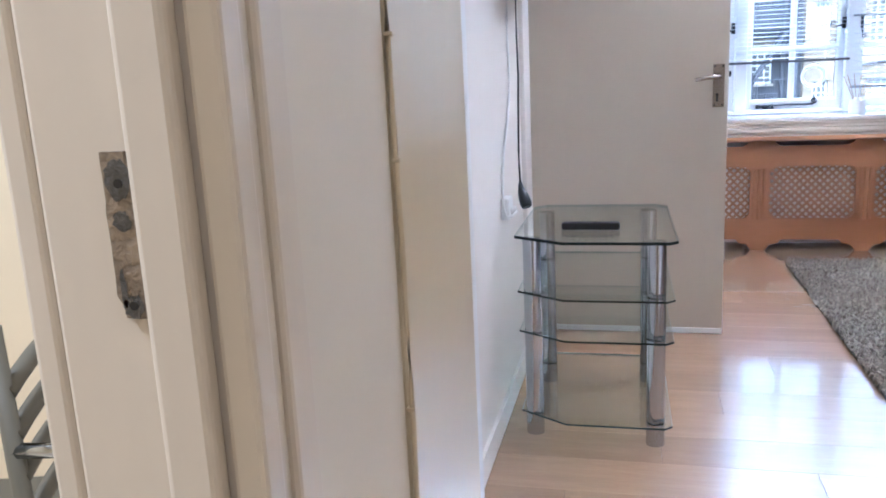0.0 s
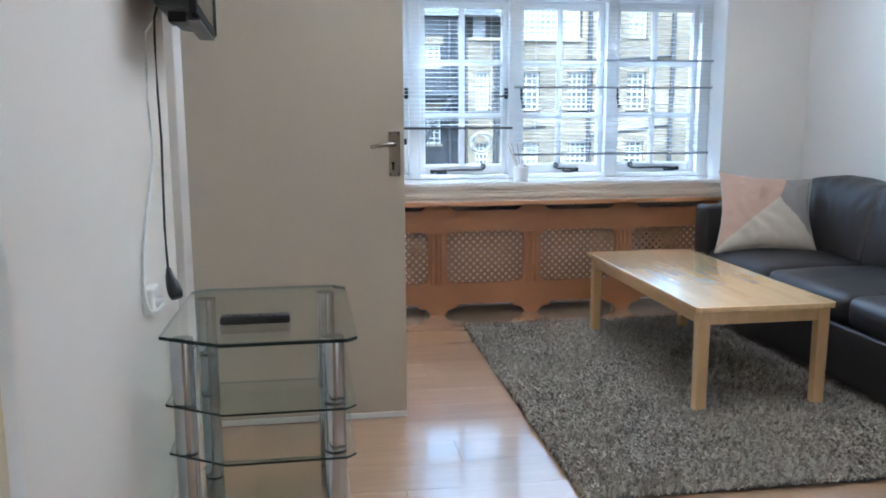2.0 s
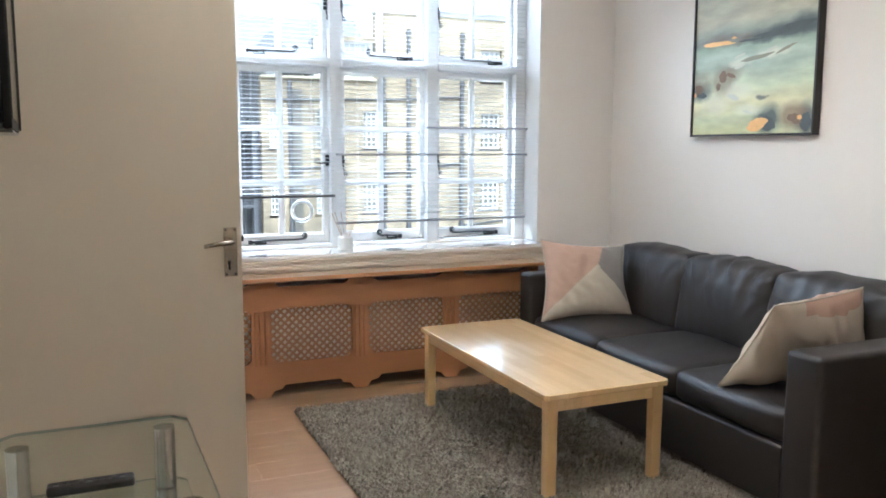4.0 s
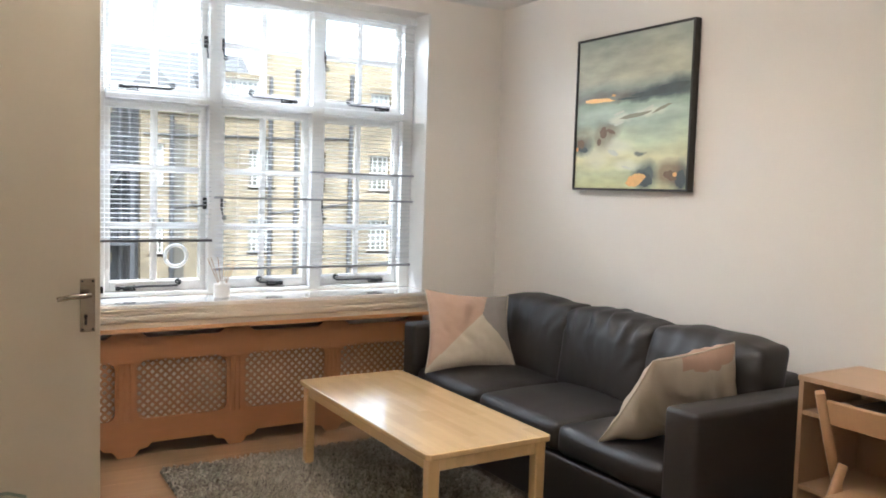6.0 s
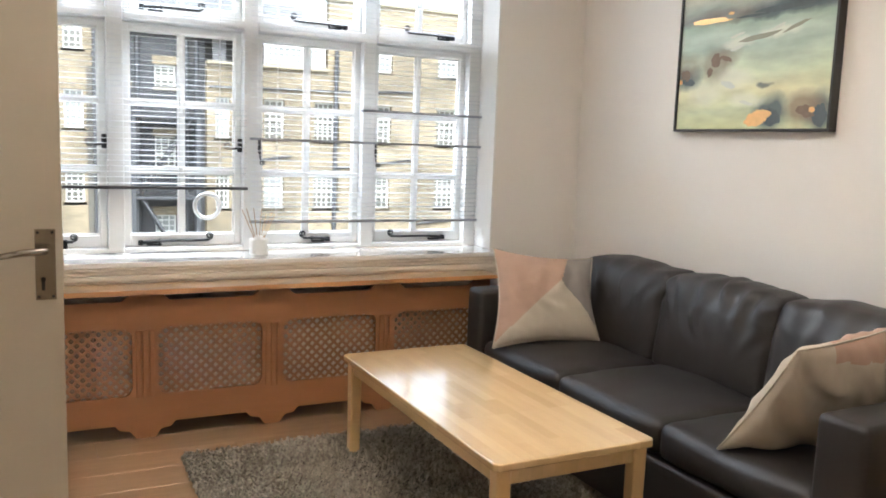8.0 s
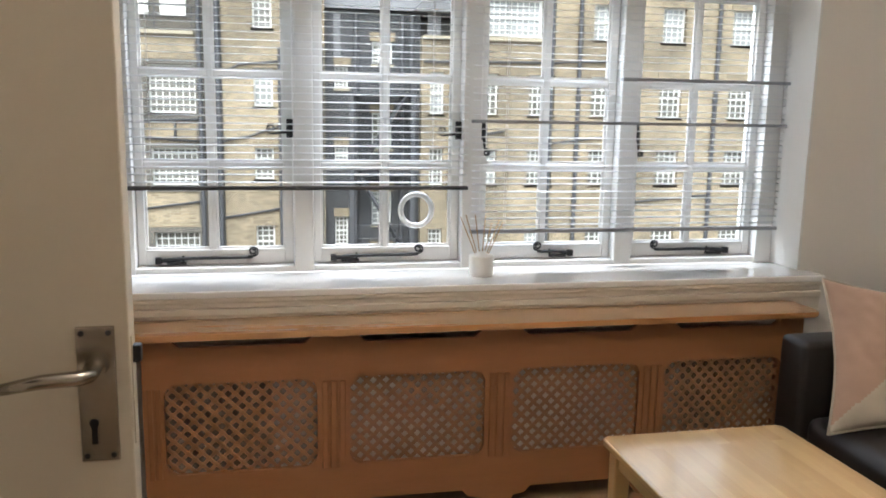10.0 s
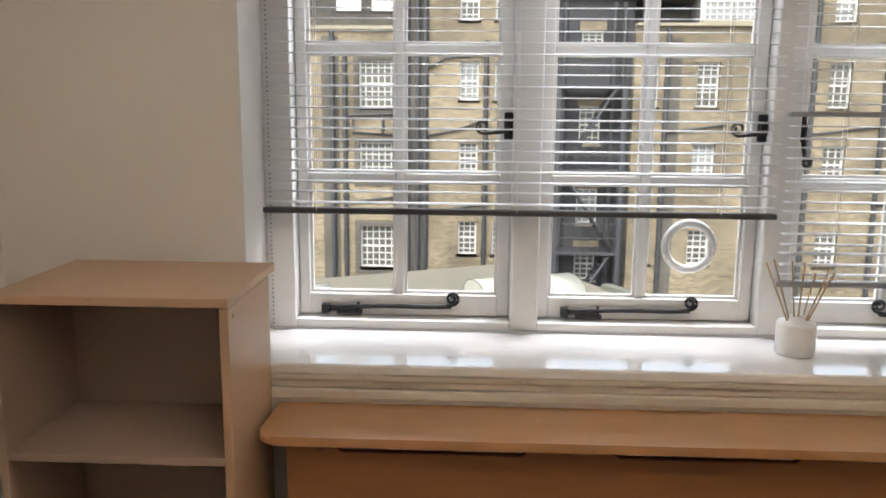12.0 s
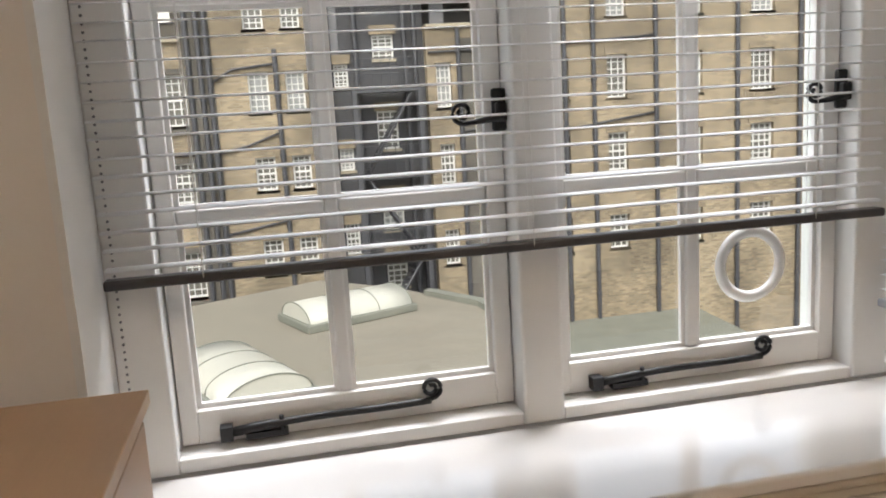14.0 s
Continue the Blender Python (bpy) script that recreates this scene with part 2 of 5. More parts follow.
# ---- mesh helpers ----
def addbox(bm, x0, x1, y0, y1, z0, z1, m=None):
    vs = [bm.verts.new(Vector((x, y, z)) if m is None else m @ Vector((x, y, z))) for x in (x0, x1) for y in (y0, y1) for z in (z0, z1)]
    for f in ((0, 1, 3, 2), (4, 6, 7, 5), (0, 4, 5, 1), (2, 3, 7, 6), (0, 2, 6, 4), (1, 5, 7, 3)):
        bm.faces.new([vs[i] for i in f])


def addcyl(bm, p, q, r, n=12, r2=None):
    p, q = Vector(p), Vector(q)
    turn = (q - p).to_track_quat("Z", "Y").to_matrix()
    r2 = r if r2 is None else r2
    ring = [[bm.verts.new(c + turn @ Vector((k * math.cos(2 * math.pi * i / n), k * math.sin(2 * math.pi * i / n), 0))) for i in range(n)] for c, k in ((p, r), (q, r2))]
    for i in range(n):
        f = bm.faces.new((ring[0][i], ring[0][(i + 1) % n], ring[1][(i + 1) % n], ring[1][i]))
        f.smooth = True
    bm.faces.new([bm.verts.new(v.co) for v in ring[0][::-1]])
    bm.faces.new([bm.verts.new(v.co) for v in ring[1]])


def addtube(bm, pts, r, n=8):
    pts = [Vector(p) for p in pts]
    rings = []
    for i, p in enumerate(pts):
        d = (pts[min(i + 1, len(pts) - 1)] - pts[max(i - 1, 0)]).normalized()
        turn = d.to_track_quat("Z", "Y").to_matrix()
        rr = r[i] if isinstance(r, (list, tuple)) else r
        rings.append([bm.verts.new(p + turn @ Vector((rr * math.cos(2 * math.pi * k / n), rr * math.sin(2 * math.pi * k / n), 0))) for k in range(n)])
    for a, b in zip(rings, rings[1:]):
        for k in range(n):
            bm.faces.new((a[k], a[(k + 1) % n], b[(k + 1) % n], b[k])).smooth = True
    bm.faces.new(rings[0][::-1])
    bm.faces.new(rings[-1])


def addprism(bm, outline, z0, z1):
    lo = [bm.verts.new((x, y, z0)) for x, y in outline]
    hi = [bm.verts.new((x, y, z1)) for x, y in outline]
    bm.faces.new(lo[::-1])
    bm.faces.new(hi)
    n = len(outline)
    for i in range(n):
        bm.faces.new((lo[i], lo[(i + 1) % n], hi[(i + 1) % n], hi[i]))


def bevel(bm, w, seg=2):
    bmesh.ops.bevel(bm, geom=bm.edges[:], offset=w, segments=seg, affect="EDGES", profile=0.5, clamp_overlap=True)


def mesh_of(name, bm, *mats, smooth=False):
    bmesh.ops.recalc_face_normals(bm, faces=bm.faces[:])
    me = bpy.data.meshes.new(name)
    bm.to_mesh(me)
    bm.free()
    for m in mats:
        me.materials.append(m)
    if smooth:
        me.polygons.foreach_set("use_smooth", [True] * len(me.polygons))
    return me


def part(name, bm, material, parent=None, label="", smooth=False):
    mats = material if isinstance(material, (list, tuple)) else [material]
    ob = new(name, mesh_of(name, bm, *mats, smooth=smooth))
    if parent is not None:
        ob.parent = parent
    if label:
        ob["label"] = label
    return ob


def slab(name, material, x0, x1, y0, y1, z0, z1, parent=None, bev=0.003, seg=2, label=""):
    bm = bmesh.new()
    addbox(bm, x0, x1, y0, y1, z0, z1)
    if bev:
        bevel(bm, bev, seg)
    return part(name, bm, material, parent, label)


def thing(name, label, category, x=0, y=0, z=0, group="", kind=""):
    """An Empty at a thing's base; its parts are given in the world and moved under it."""
    ob = new(name)
    ob.location = (x, y, z)
    ob.empty_display_size = 0.1
    return tagged(ob, label, category, group, kind)


def settle(ob):
    """Parts that were built in world coordinates keep their place under their thing."""
    inv = Matrix.Translation(-ob.location)
    for c in ob.children:
        c.matrix_parent_inverse = inv
    return ob


def structure(name, material, x0, x1, y0, y1, z0, z1, label, category):
    return tagged(slab(name, material, x0, x1, y0, y1, z0, z1, None, 0), label, category, kind="structure")


# ---- the rooms ----
HC = 2.72
structure("ceiling", CEIL, -1.62, 5.0, 1.4, 6.3, HC, HC + 0.15, "plain white painted plaster ceiling", "ceiling")
structure("ceiling_hall", CEIL, -1.62, 2.6, -1.72, 1.4, HC, HC + 0.15, "plain white hall and kitchen ceiling", "ceiling")
structure("wall_right", WALL, 4.76, 4.95, 1.45, 5.89, 0, HC, "warm white painted plaster wall", "wall")
structure("wall_left", WALL, 0.98, 1.10, 1.62, 3.58, 0, HC, "white painted wall beside the glass stand", "wall")
structure("wall_left_recess", WALL, 0.90, 1.02, 3.58, 3.99, 0, HC, "white painted wall behind the door frame", "wall")
structure("wall_left_far", WALL, 0.76, 0.88, 3.99, 5.89, 0, HC, "white painted wall by the open shelf unit", "wall")
structure("wall_front_right", WALL, 2.16, 4.76, 1.45, 1.55, 0, HC, "white painted wall beside the doorway", "wall")
structure("wall_front_left", WALL, 0.98, 1.27, 1.54, 1.62, 0, HC, "white painted wall stub beside the doorway", "wall")
structure("wall_over_door", WALL, 1.27, 2.18, 1.50, 1.62, 2.06, HC, "white painted wall above the doorway", "wall")
WX0, WX1, WZ0, WZ1 = 1.478, 4.18, 0.77, 2.62
structure("wall_window_left", WALL, 0.76, WX0, 5.89, 6.24, 0, HC, "white painted window wall", "wall")
structure("wall_window_right", WALL, WX1, 4.95, 5.89, 6.24, 0, HC, "white painted window wall", "wall")
structure("wall_window_below", WALL, WX0, WX1, 5.89, 6.24, 0, WZ0, "white painted wall below the window", "wall")
structure("wall_window_above", WALL, WX0, WX1, 5.89, 6.24, WZ1, HC, "white painted wall above the window", "wall")
# white painted linings of the window reveal
structure("reveal_left", WHITE, WX0 - 0.002, WX0 + 0.010, 5.888, 6.08, 0.80, WZ1, "white gloss window reveal", "window reveal")
structure("reveal_right", WHITE, WX1 - 0.010, WX1 + 0.002, 5.888, 6.08, 0.80, WZ1, "white gloss window reveal", "window reveal")

structure("baseboard", WALL, 1.10, 1.112, 1.64, 3.58, 0, 0.085, "low white painted skirting board", "skirting board")

# hall and kitchen doorway
structure("wall_hall_left", HWALL, 1.19, 1.30, 0.945, 1.232, 0, HC, "warm cream painted hall wall between two doorways", "wall")
structure("wall_hall_over", HWALL, 1.19, 1.30, -0.02, 0.945, 2.06, HC, "white painted wall over the kitchen doorway", "wall")
structure("wall_hall_near", HWALL, 1.19, 1.30, -1.6, -0.02, 0, HC, "white painted hall wall", "wall")
structure("wall_hall_right", HWALL, 2.30, 2.42, -1.6, 1.50, 0, HC, "white painted hall wall", "wall")
structure("wall_hall_back", HWALL, 1.30, 2.30, -1.72, -1.6, 0, HC, "white painted hall wall", "wall")
structure("wall_kitchen_far", KWALL, -1.5, 0.98, 2.3, 2.4, 0, HC, "cream painted kitchen wall", "wall")
structure("wall_kitchen_left", KWALL, -1.62, -1.5, -1.6, 2.4, 0, HC, "cream painted kitchen wall", "wall")
structure("wall_kitchen_back", KWALL, -1.5, 1.19, -1.72, -1.6, 0, HC, "cream painted kitchen wall", "wall")
# kitchen door frame, seen edge on
jm = thing("door_frame", "old cream-painted door frame with a worn brass strike plate", "door frame", 1.25, 0.9, 0, kind="structure")
slab("jamb", JAMB, 1.19, 1.302, 0.885, 0.945, 0, 2.06, jm, 0.004)
slab("door_stop", JAMB, 1.262, 1.296, 0.868, 0.885, 0, 2.03, jm, 0.005, 3)
bm = bmesh.new()
for a, b, h in ((0.879, 0.905, 0.022), (0.905, 0.93, 0.014), (0.93, 0.968, 0.019)):
    addbox(bm, 1.30, 1.30 + h, a, b, 0, 2.1)
bevel(bm, 0.004)
part("architrave", bm, JAMB, jm)
slab("kitchen_architrave", JAMB, 1.168, 1.19, 0.885, 0.955, 0, 2.1, jm, 0.005, 3)
slab("near_jamb", JAMB, 1.19, 1.302, -0.02, 0.03, 0, 2.06, jm, 0.004)
slab("head", JAMB, 1.19, 1.302, 0.03, 0.885, 2.02, 2.06, jm, 0.004)
bm = bmesh.new()
lo, hi = [], []
for k in range(15):
    z = 1.042 + 0.098 * k / 14
    wob = noise.noise(Vector((z * 90, 0.3, 0)))
    lo.append((1.2375 + (0.0035 if k in (0, 1) else 0) + 0.0014 * wob, z))
    hi.append((1.2565 + 0.0016 * noise.noise(Vector((z * 110, 5.3, 0))) - (0.003 if k > 12 else 0), z))
ring = lo + hi[::-1]
fr0, bk0 = [bm.verts.new((x, 0.8815, z)) for x, z in ring], [bm.verts.new((x, 0.8852, z)) for x, z in ring]
bm.faces.new(fr0)
for k in range(len(ring)):
    bm.faces.new((fr0[k], bk0[k], bk0[(k + 1) % len(ring)], fr0[(k + 1) % len(ring)]))
strike = part("strike_plate", bm, mat("worn_brass", (0.27, 0.215, 0.15), 0.42, 0.35, vary=0.95, scale=70, fine=240, bump=0.8, dist=0.005), jm, "paint-smeared worn brass strike plate")
GRIME = mat("tarnished_steel", (0.1, 0.095, 0.085), 0.4, 0.5, vary=0.8, scale=120, fine=500, bump=0.8, dist=0.004)
for z, w, h, sd in ((1.124, 0.0085, 0.012, 3), (1.1, 0.006, 0.006, 7), (1.049, 0.007, 0.007, 11), (1.06, 0.002, 0.012, 19)):
    bm = bmesh.new()
    cxs = 1.2475 if w > 0.003 else 1.2425
    bm.faces.new([bm.verts.new((cxs + w * math.cos(a) * (1 + 0.5 * noise.noise(Vector((math.cos(a) * 2 + sd, math.sin(a) * 2, sd)))), 0.8808, z + h * math.sin(a) * (1 + 0.4 * noise.noise(Vector((math.cos(a) * 3, math.sin(a) * 3, sd)))))) for a in np.linspace(0, 2 * math.pi, 25)[:-1]])
    part("tarnish_patch", bm, GRIME, strike)
for z in (1.05, 1.122):
    bm = bmesh.new()
    addcyl(bm, (1.248, 0.8812, z), (1.248, 0.8802, z), 0.0028)
    part("screw", bm, IRON, strike)
settle(jm)

# living-room doorway lining
ln = thing("doorway_lining", "cream gloss-painted wooden doorway lining", "door frame", 1.7, 1.4, 0, kind="structure")
slab("left_lining", CREAM, 1.262, 1.302, 1.244, 1.594, 0, 2.06, ln, 0.006, 3)
slab("right_lining", CREAM, 2.15, 2.30, 1.16, 1.556, 0, 2.06, ln, 0.006, 3)
slab("head_lining", CREAM, 1.302, 2.15, 1.23, 1.556, 2.02, 2.06, ln, 0.004)
slab("edge_bead", WHITE, 1.255, 1.299, 1.594, 1.636, 0, 2.08, ln, 0.003)
settle(ln)
structure("wall_hall_infill", WALL, 1.19, 1.262, 1.232, 1.54, 0, HC, "white painted wall behind the lining", "wall")
structure("wall_hall_top", WALL, 1.262, 2.30, 1.22, 1.50, 2.06, HC, "white painted wall over the lining", "wall")
cb = thing("surface_cable", "thin cream cable clipped down the hall wall corner", "cable", 1.305, 1.238, 0)
bm = bmesh.new()
addtube(bm, [(1.305 + 0.0015 * math.sin(9 * z), 1.238, z) for z in np.linspace(0, 2.05, 30)], 0.0035)
part("cable", bm, CREAM, cb)
for z in (0.42, 0.83, 1.09, 1.21, 1.52):
    slab("clip", CREAM, 1.301, 1.3095, 1.234, 1.243, z, z + 0.004, cb, 0.001)
settle(cb)

# ---- window ----
wi = thing("window_1", "white painted timber casement window of four lights with black iron stays", "window", 2.83, 6.1, 0.8, kind="structure")
FY0, FY1 = 6.08, 6.24
SX = [1.563 + 0.652 * i for i in range(4)]
SW = 0.577
MZ = (0.80, 0.826, 1.922, 1.978, WZ1)
slab("window_frame", WHITE, WX0 + 0.01, SX[0], FY0, FY1, 0.80, WZ1, wi, 0.004)
slab("window_frame", WHITE, SX[3] + SW, WX1 - 0.01, FY0, FY1, 0.80, WZ1, wi, 0.004)
for i in range(3):
    slab("mullion", WHITE, SX[i] + SW, SX[i + 1], FY0, FY1, 0.80, WZ1, wi, 0.006, 3)
for i in range(4):
    slab("bottom_rail", WHITE, SX[i], SX[i] + SW, FY0 + 0.004, FY1, 0.80, MZ[1] - 0.003, wi, 0.003)
    slab("transom", WHITE, SX[i], SX[i] + SW, FY0 - 0.01, FY1, MZ[2] + 0.004, MZ[3] - 0.004, wi, 0.005, 3)
    slab("head_rail", WHITE, SX[i], SX[i] + SW, FY0, FY1, 2.585, WZ1, wi, 0.003)


def spiral(cx, cz, y, r0, turns, start, flip=1):
    return [(cx + flip * r0 * (1 - 0.72 * k / 24) * math.cos(start + 2 * math.pi * turns * k / 24), y, cz + r0 * (1 - 0.72 * k / 24) * math.sin(start + 2 * math.pi * turns * k / 24)) for k in range(25)]


def casement(x0, x1, z0, z1, bars, foot=0.058, fy=6.132):
    bm = bmesh.new()
    st = 0.044
    g0, g1, h0, h1 = x0 + st - 0.014, x1 - st + 0.01, z0 + foot, z1 - 0.035
    addbox(bm, x0 + 0.002, g0, fy, fy + 0.045, z0, z1)
    addbox(bm, g1, x1 - 0.002, fy, fy + 0.045, z0, z1)
    addbox(bm, g0, g1, fy, fy + 0.045, z0, h0)
    addbox(bm, g0, g1, fy, fy + 0.045, h1, z1)
    bevel(bm, 0.003)
    sash = part("sash", bm, WHITE, wi)
    mid = (g0 + g1) / 2 - 0.009
    zs = [h0] + list(bars) + [h1]
    slab("glazing_bar", WHITE, mid - 0.011, mid + 0.011, fy + 0.006, fy + 0.04, h0, h1, sash, 0.004, 2)
    for z in bars:
        for a, b in ((g0, mid - 0.011), (mid + 0.011, g1)):
            slab("glazing_bar", WHITE, a, b, fy + 0.006, fy + 0.04, z - 0.011, z + 0.011, sash, 0.004, 2)
    for a, b in zip(zs, zs[1:]):
        for c, d in ((g0, mid), (mid, g1)):
            pane = slab("pane", PANE, c + 0.004, d - 0.004, fy + 0.024, fy + 0.0265, a + 0.004, b - 0.004, sash, 0)
            pane.visible_shadow = False
            bm = bmesh.new()
            e0, e1, f0, f1 = c + (0 if c == g0 else 0.011), d - (0 if d == g1 else 0.011), a + (0 if a == h0 else 0.011), b - (0 if b == h1 else 0.011)
            for q in ((e0, e0 + 0.008, f0, f1), (e1 - 0.008, e1, f0, f1), (e0 + 0.008, e1 - 0.008, f0, f0 + 0.008), (e0 + 0.008, e1 - 0.008, f1 - 0.008, f1)):
                addbox(bm, q[0], q[1], fy + 0.014, fy + 0.0235, q[2], q[3])
            part("glazing_bead", bm, WHITE, sash)
    return sash


def stay(sash, x0, length, z, y, curl_right=True):
    """Black iron casement stay on its rest, with a curled end."""
    d = 1 if curl_right else -1
    bm = bmesh.new()
    addtube(bm, [(x0 + d * t * length, y, z + 0.012 * t + 0.003 * math.sin(5 * t)) for t in np.linspace(0, 1, 12)], [0.0085] * 3 + [0.0065] * 9, 8)
    addtube(bm, [(x0 + d * (length + 0.0), y, z + 0.012)] + spiral(x0 + d * (length + 0.002), z + 0.031, y, 0.019, 1.6, -math.pi / 2, d), 0.0042, 6)
    addbox(bm, min(x0, x0 - d * 0.02), max(x0, x0 - d * 0.02), y - 0.011, y + 0.012, z - 0.012, z + 0.012)
    addbox(bm, x0 + d * 0.05 - 0.03, x0 + d * 0.05 + 0.04, y - 0.004, y + 0.016, z - 0.016, z - 0.006)
    addcyl(bm, (x0 + d * 0.08, y, z - 0.012), (x0 + d * 0.08, y, z + 0.018), 0.004)
    part("stay", bm, IRON, sash)


def lever(sash, x, z, y, d):
    """Black iron cockspur handle: plate, pivot and curled lever."""
    bm = bmesh.new()
    addbox(bm, x - 0.012, x + 0.012, y, y + 0.01, z - 0.035, z + 0.035)
    addbox(bm, x - 0.009, x + 0.009, y - 0.016, y, z - 0.02, z + 0.012)
    bevel(bm, 0.003, 1)
    if d:
        addtube(bm, [(x, y - 0.014, z - 0.012), (x + d * 0.03, y - 0.016, z - 0.016), (x + d * 0.062, y - 0.016, z - 0.02)] + spiral(x + d * 0.068, z - 0.002, y - 0.016, 0.018, 1.4, -math.pi / 2, d), [0.007, 0.006] + [0.004] * 26, 6)
    else:
        addtube(bm, [(x, y - 0.014, z - 0.01), (x + 0.002, y - 0.016, z - 0.05), (x + 0.006, y - 0.016, z - 0.075)] + spiral(x + 0.012, z - 0.085, y - 0.016, 0.014, 1.4, math.pi / 2, -1), [0.007, 0.006] + [0.004] * 26, 6)
    part("handle", bm, IRON, sash)


for i in range(4):
    x0, x1 = SX[i], SX[i] + SW
    low = casement(x0, x1, MZ[1], MZ[2], (1.205, 1.542))
    up = casement(x0, x1, MZ[3], 2.582, (2.30,), 0.04)
    ys = 6.119
    if i in (0, 1):
        stay(low, x0 + 0.085, 0.335 if i == 0 else 0.325, 0.846, ys)
        lever(low, x1 - 0.012, 1.345, 6.110, -1)
    elif i == 2:
        stay(low, x0 + 0.39, 0.13, 0.848, ys, False)
        lever(low, x0 + 0.012, 1.345, 6.110, 0)
    else:
        stay(low, x1 - 0.13, 0.32, 0.848, ys, False)
        lever(low, x0 + 0.012, 1.345, 6.110, 0)
    stay(up, x0 + 0.1 if i < 2 else x1 - 0.11, 0.27, 1.998, ys, i < 2)
    lever(up, x1 - 0.012 if i < 2 else x0 + 0.012, 2.3, 6.110, 0)
# round vent in the second light
bm = bmesh.new()
ro, ri, n = 0.074, 0.052, 40
for k in range(n):
    a, b = 2 * math.pi * k / n, 2 * math.pi * (k + 1) / n
    q = []
    for ang in (a, b):
        for r, y in ((ri, 6.153), (ri + 0.004, 6.145), (ro - 0.006, 6.143), (ro, 6.153)):
            q.append(bm.verts.new((2.622 + r * math.cos(ang), y, 1.027 + r * math.sin(ang))))
    for j in range(3):
        bm.faces.new((q[j], q[j + 1], q[j + 5], q[j + 4]))
bmesh.ops.remove_doubles(bm, verts=bm.verts[:], dist=0.0005)
tagged(part("window_vent_ring", bm, WPLAS, None, smooth=True), "round white plastic vent ring fixed in a window pane", "window vent")
settle(wi)

ws = thing("window_sill", "white gloss painted window sill with stepped moulding below", "window sill", 2.83, 5.9, 0.77, kind="structure")
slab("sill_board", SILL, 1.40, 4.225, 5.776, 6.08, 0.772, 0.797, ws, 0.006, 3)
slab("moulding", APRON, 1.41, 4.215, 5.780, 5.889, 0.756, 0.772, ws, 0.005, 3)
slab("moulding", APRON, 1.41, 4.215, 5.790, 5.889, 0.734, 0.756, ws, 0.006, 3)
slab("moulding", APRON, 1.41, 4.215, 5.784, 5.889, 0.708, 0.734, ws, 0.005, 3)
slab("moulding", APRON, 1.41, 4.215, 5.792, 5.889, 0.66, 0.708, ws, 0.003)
settle(ws)


# ---- venetian blinds ----
def blind(x0, x1, zb, label, rail):
    b = thing("venetian_blind", label, "blind", (x0 + x1) / 2, 6.035, zb, "window blinds")
    me = None
    z = zb + 0.022
    while z < 2.54:
        if not any(abs(z - c) < 0.012 for c in (() if rail is not RAILM else (1.383, 1.556))):
            if me is None:
                bm = bmesh.new()
                n = 6
                for i in range(n):
                    a, c = -0.0125 + 0.025 * i / n, -0.0125 + 0.025 * (i + 1) / n
                    za, zc = 0.0016 * (1 - (a / 0.0125) ** 2), 0.0016 * (1 - (c / 0.0125) ** 2)
                    bm.faces.new([bm.verts.new(p) for p in ((x0 + 0.004, a, za), (x1 - 0.004, a, za), (x1 - 0.004, c, zc), (x0 + 0.004, c, zc))])
                bmesh.ops.remove_doubles(bm, verts=bm.verts[:], dist=1e-5)
                bmesh.ops.solidify(bm, geom=bm.faces[:], thickness=0.0006)
                me = mesh_of("slat", bm, SLATM, smooth=True)
            s = new("slat", me)
            s.parent = b
            s.matrix_parent_inverse = Matrix.Translation(-b.location)
            s.matrix_basis = Matrix.Translation((0, 6.035, z)) @ Matrix.Rotation(radians(6 + random.uniform(-2.5, 2.5)), 4, "X") @ Matrix.Rotation(radians(random.uniform(-0.06, 0.06)), 4, "Y")
        z += 0.0268
    obs = [slab("bottom_rail", rail, x0, x1, 6.021, 6.049, zb - 0.008, zb + 0.007, b, 0.003), slab("head_rail", SLATM, x0, x1, 6.015, 6.055, 2.555, 2.59, b, 0.003)]
    for xx in (x0 + 0.14, (x0 + x1) / 2, x1 - 0.14):
        bm = bmesh.new()
        for y in (6.0215, 6.0485):
            addcyl(bm, (xx, y, zb), (xx, y, 2.56), 0.0008, 5)
        obs.append(part("ladder_cord", bm, WPLAS, b))
    for o in obs:
        o.matrix_parent_inverse = Matrix.Translation(-b.location)
    return b


blind(1.497, 2.803, 1.127, "white venetian blind half lowered with a dark bottom rail", mat("dark_blind_rail", (0.06, 0.06, 0.065), 0.35, vary=0.1, bump=0.0))
b2 = blind(2.815, 4.152, 0.955, "white venetian blind lowered almost to the sill with bunched slats", RAILM)
for z, a in ((1.383, 2.815), (1.556, 3.42)):
    o = slab("bunched_slats", RAILM, a, 4.16, 6.02, 6.047, z - 0.007, z + 0.006, b2, 0.003)
    o.matrix_parent_inverse = Matrix.Translation(-b2.location)
bm = bmesh.new()
for k in range(150):
    z = 0.815 + k * 0.0118
    bmesh.ops.create_icosphere(bm, subdivisions=1, radius=0.0025, matrix=Matrix.Translation((1.506, 6.066, z)))
tagged(part("bead_chain", bm, SILVER), "metal bead chain of the blind hanging beside the frame", "blind chain")

# ---- radiator and its cover ----
rd = thing("radiator", "white panel radiator hidden behind the lattice cover", "radiator", 2.8, 5.8, 0.1)
slab("panel", WHITE, 2.05, 3.56, 5.6765, 5.76, 0.12, 0.56, rd, 0.008, 3)
for xx in (2.2, 3.4):
    slab("bracket", WHITE, xx, xx + 0.04, 5.76, 5.889, 0.0, 0.5, rd, 0.003)
settle(rd)

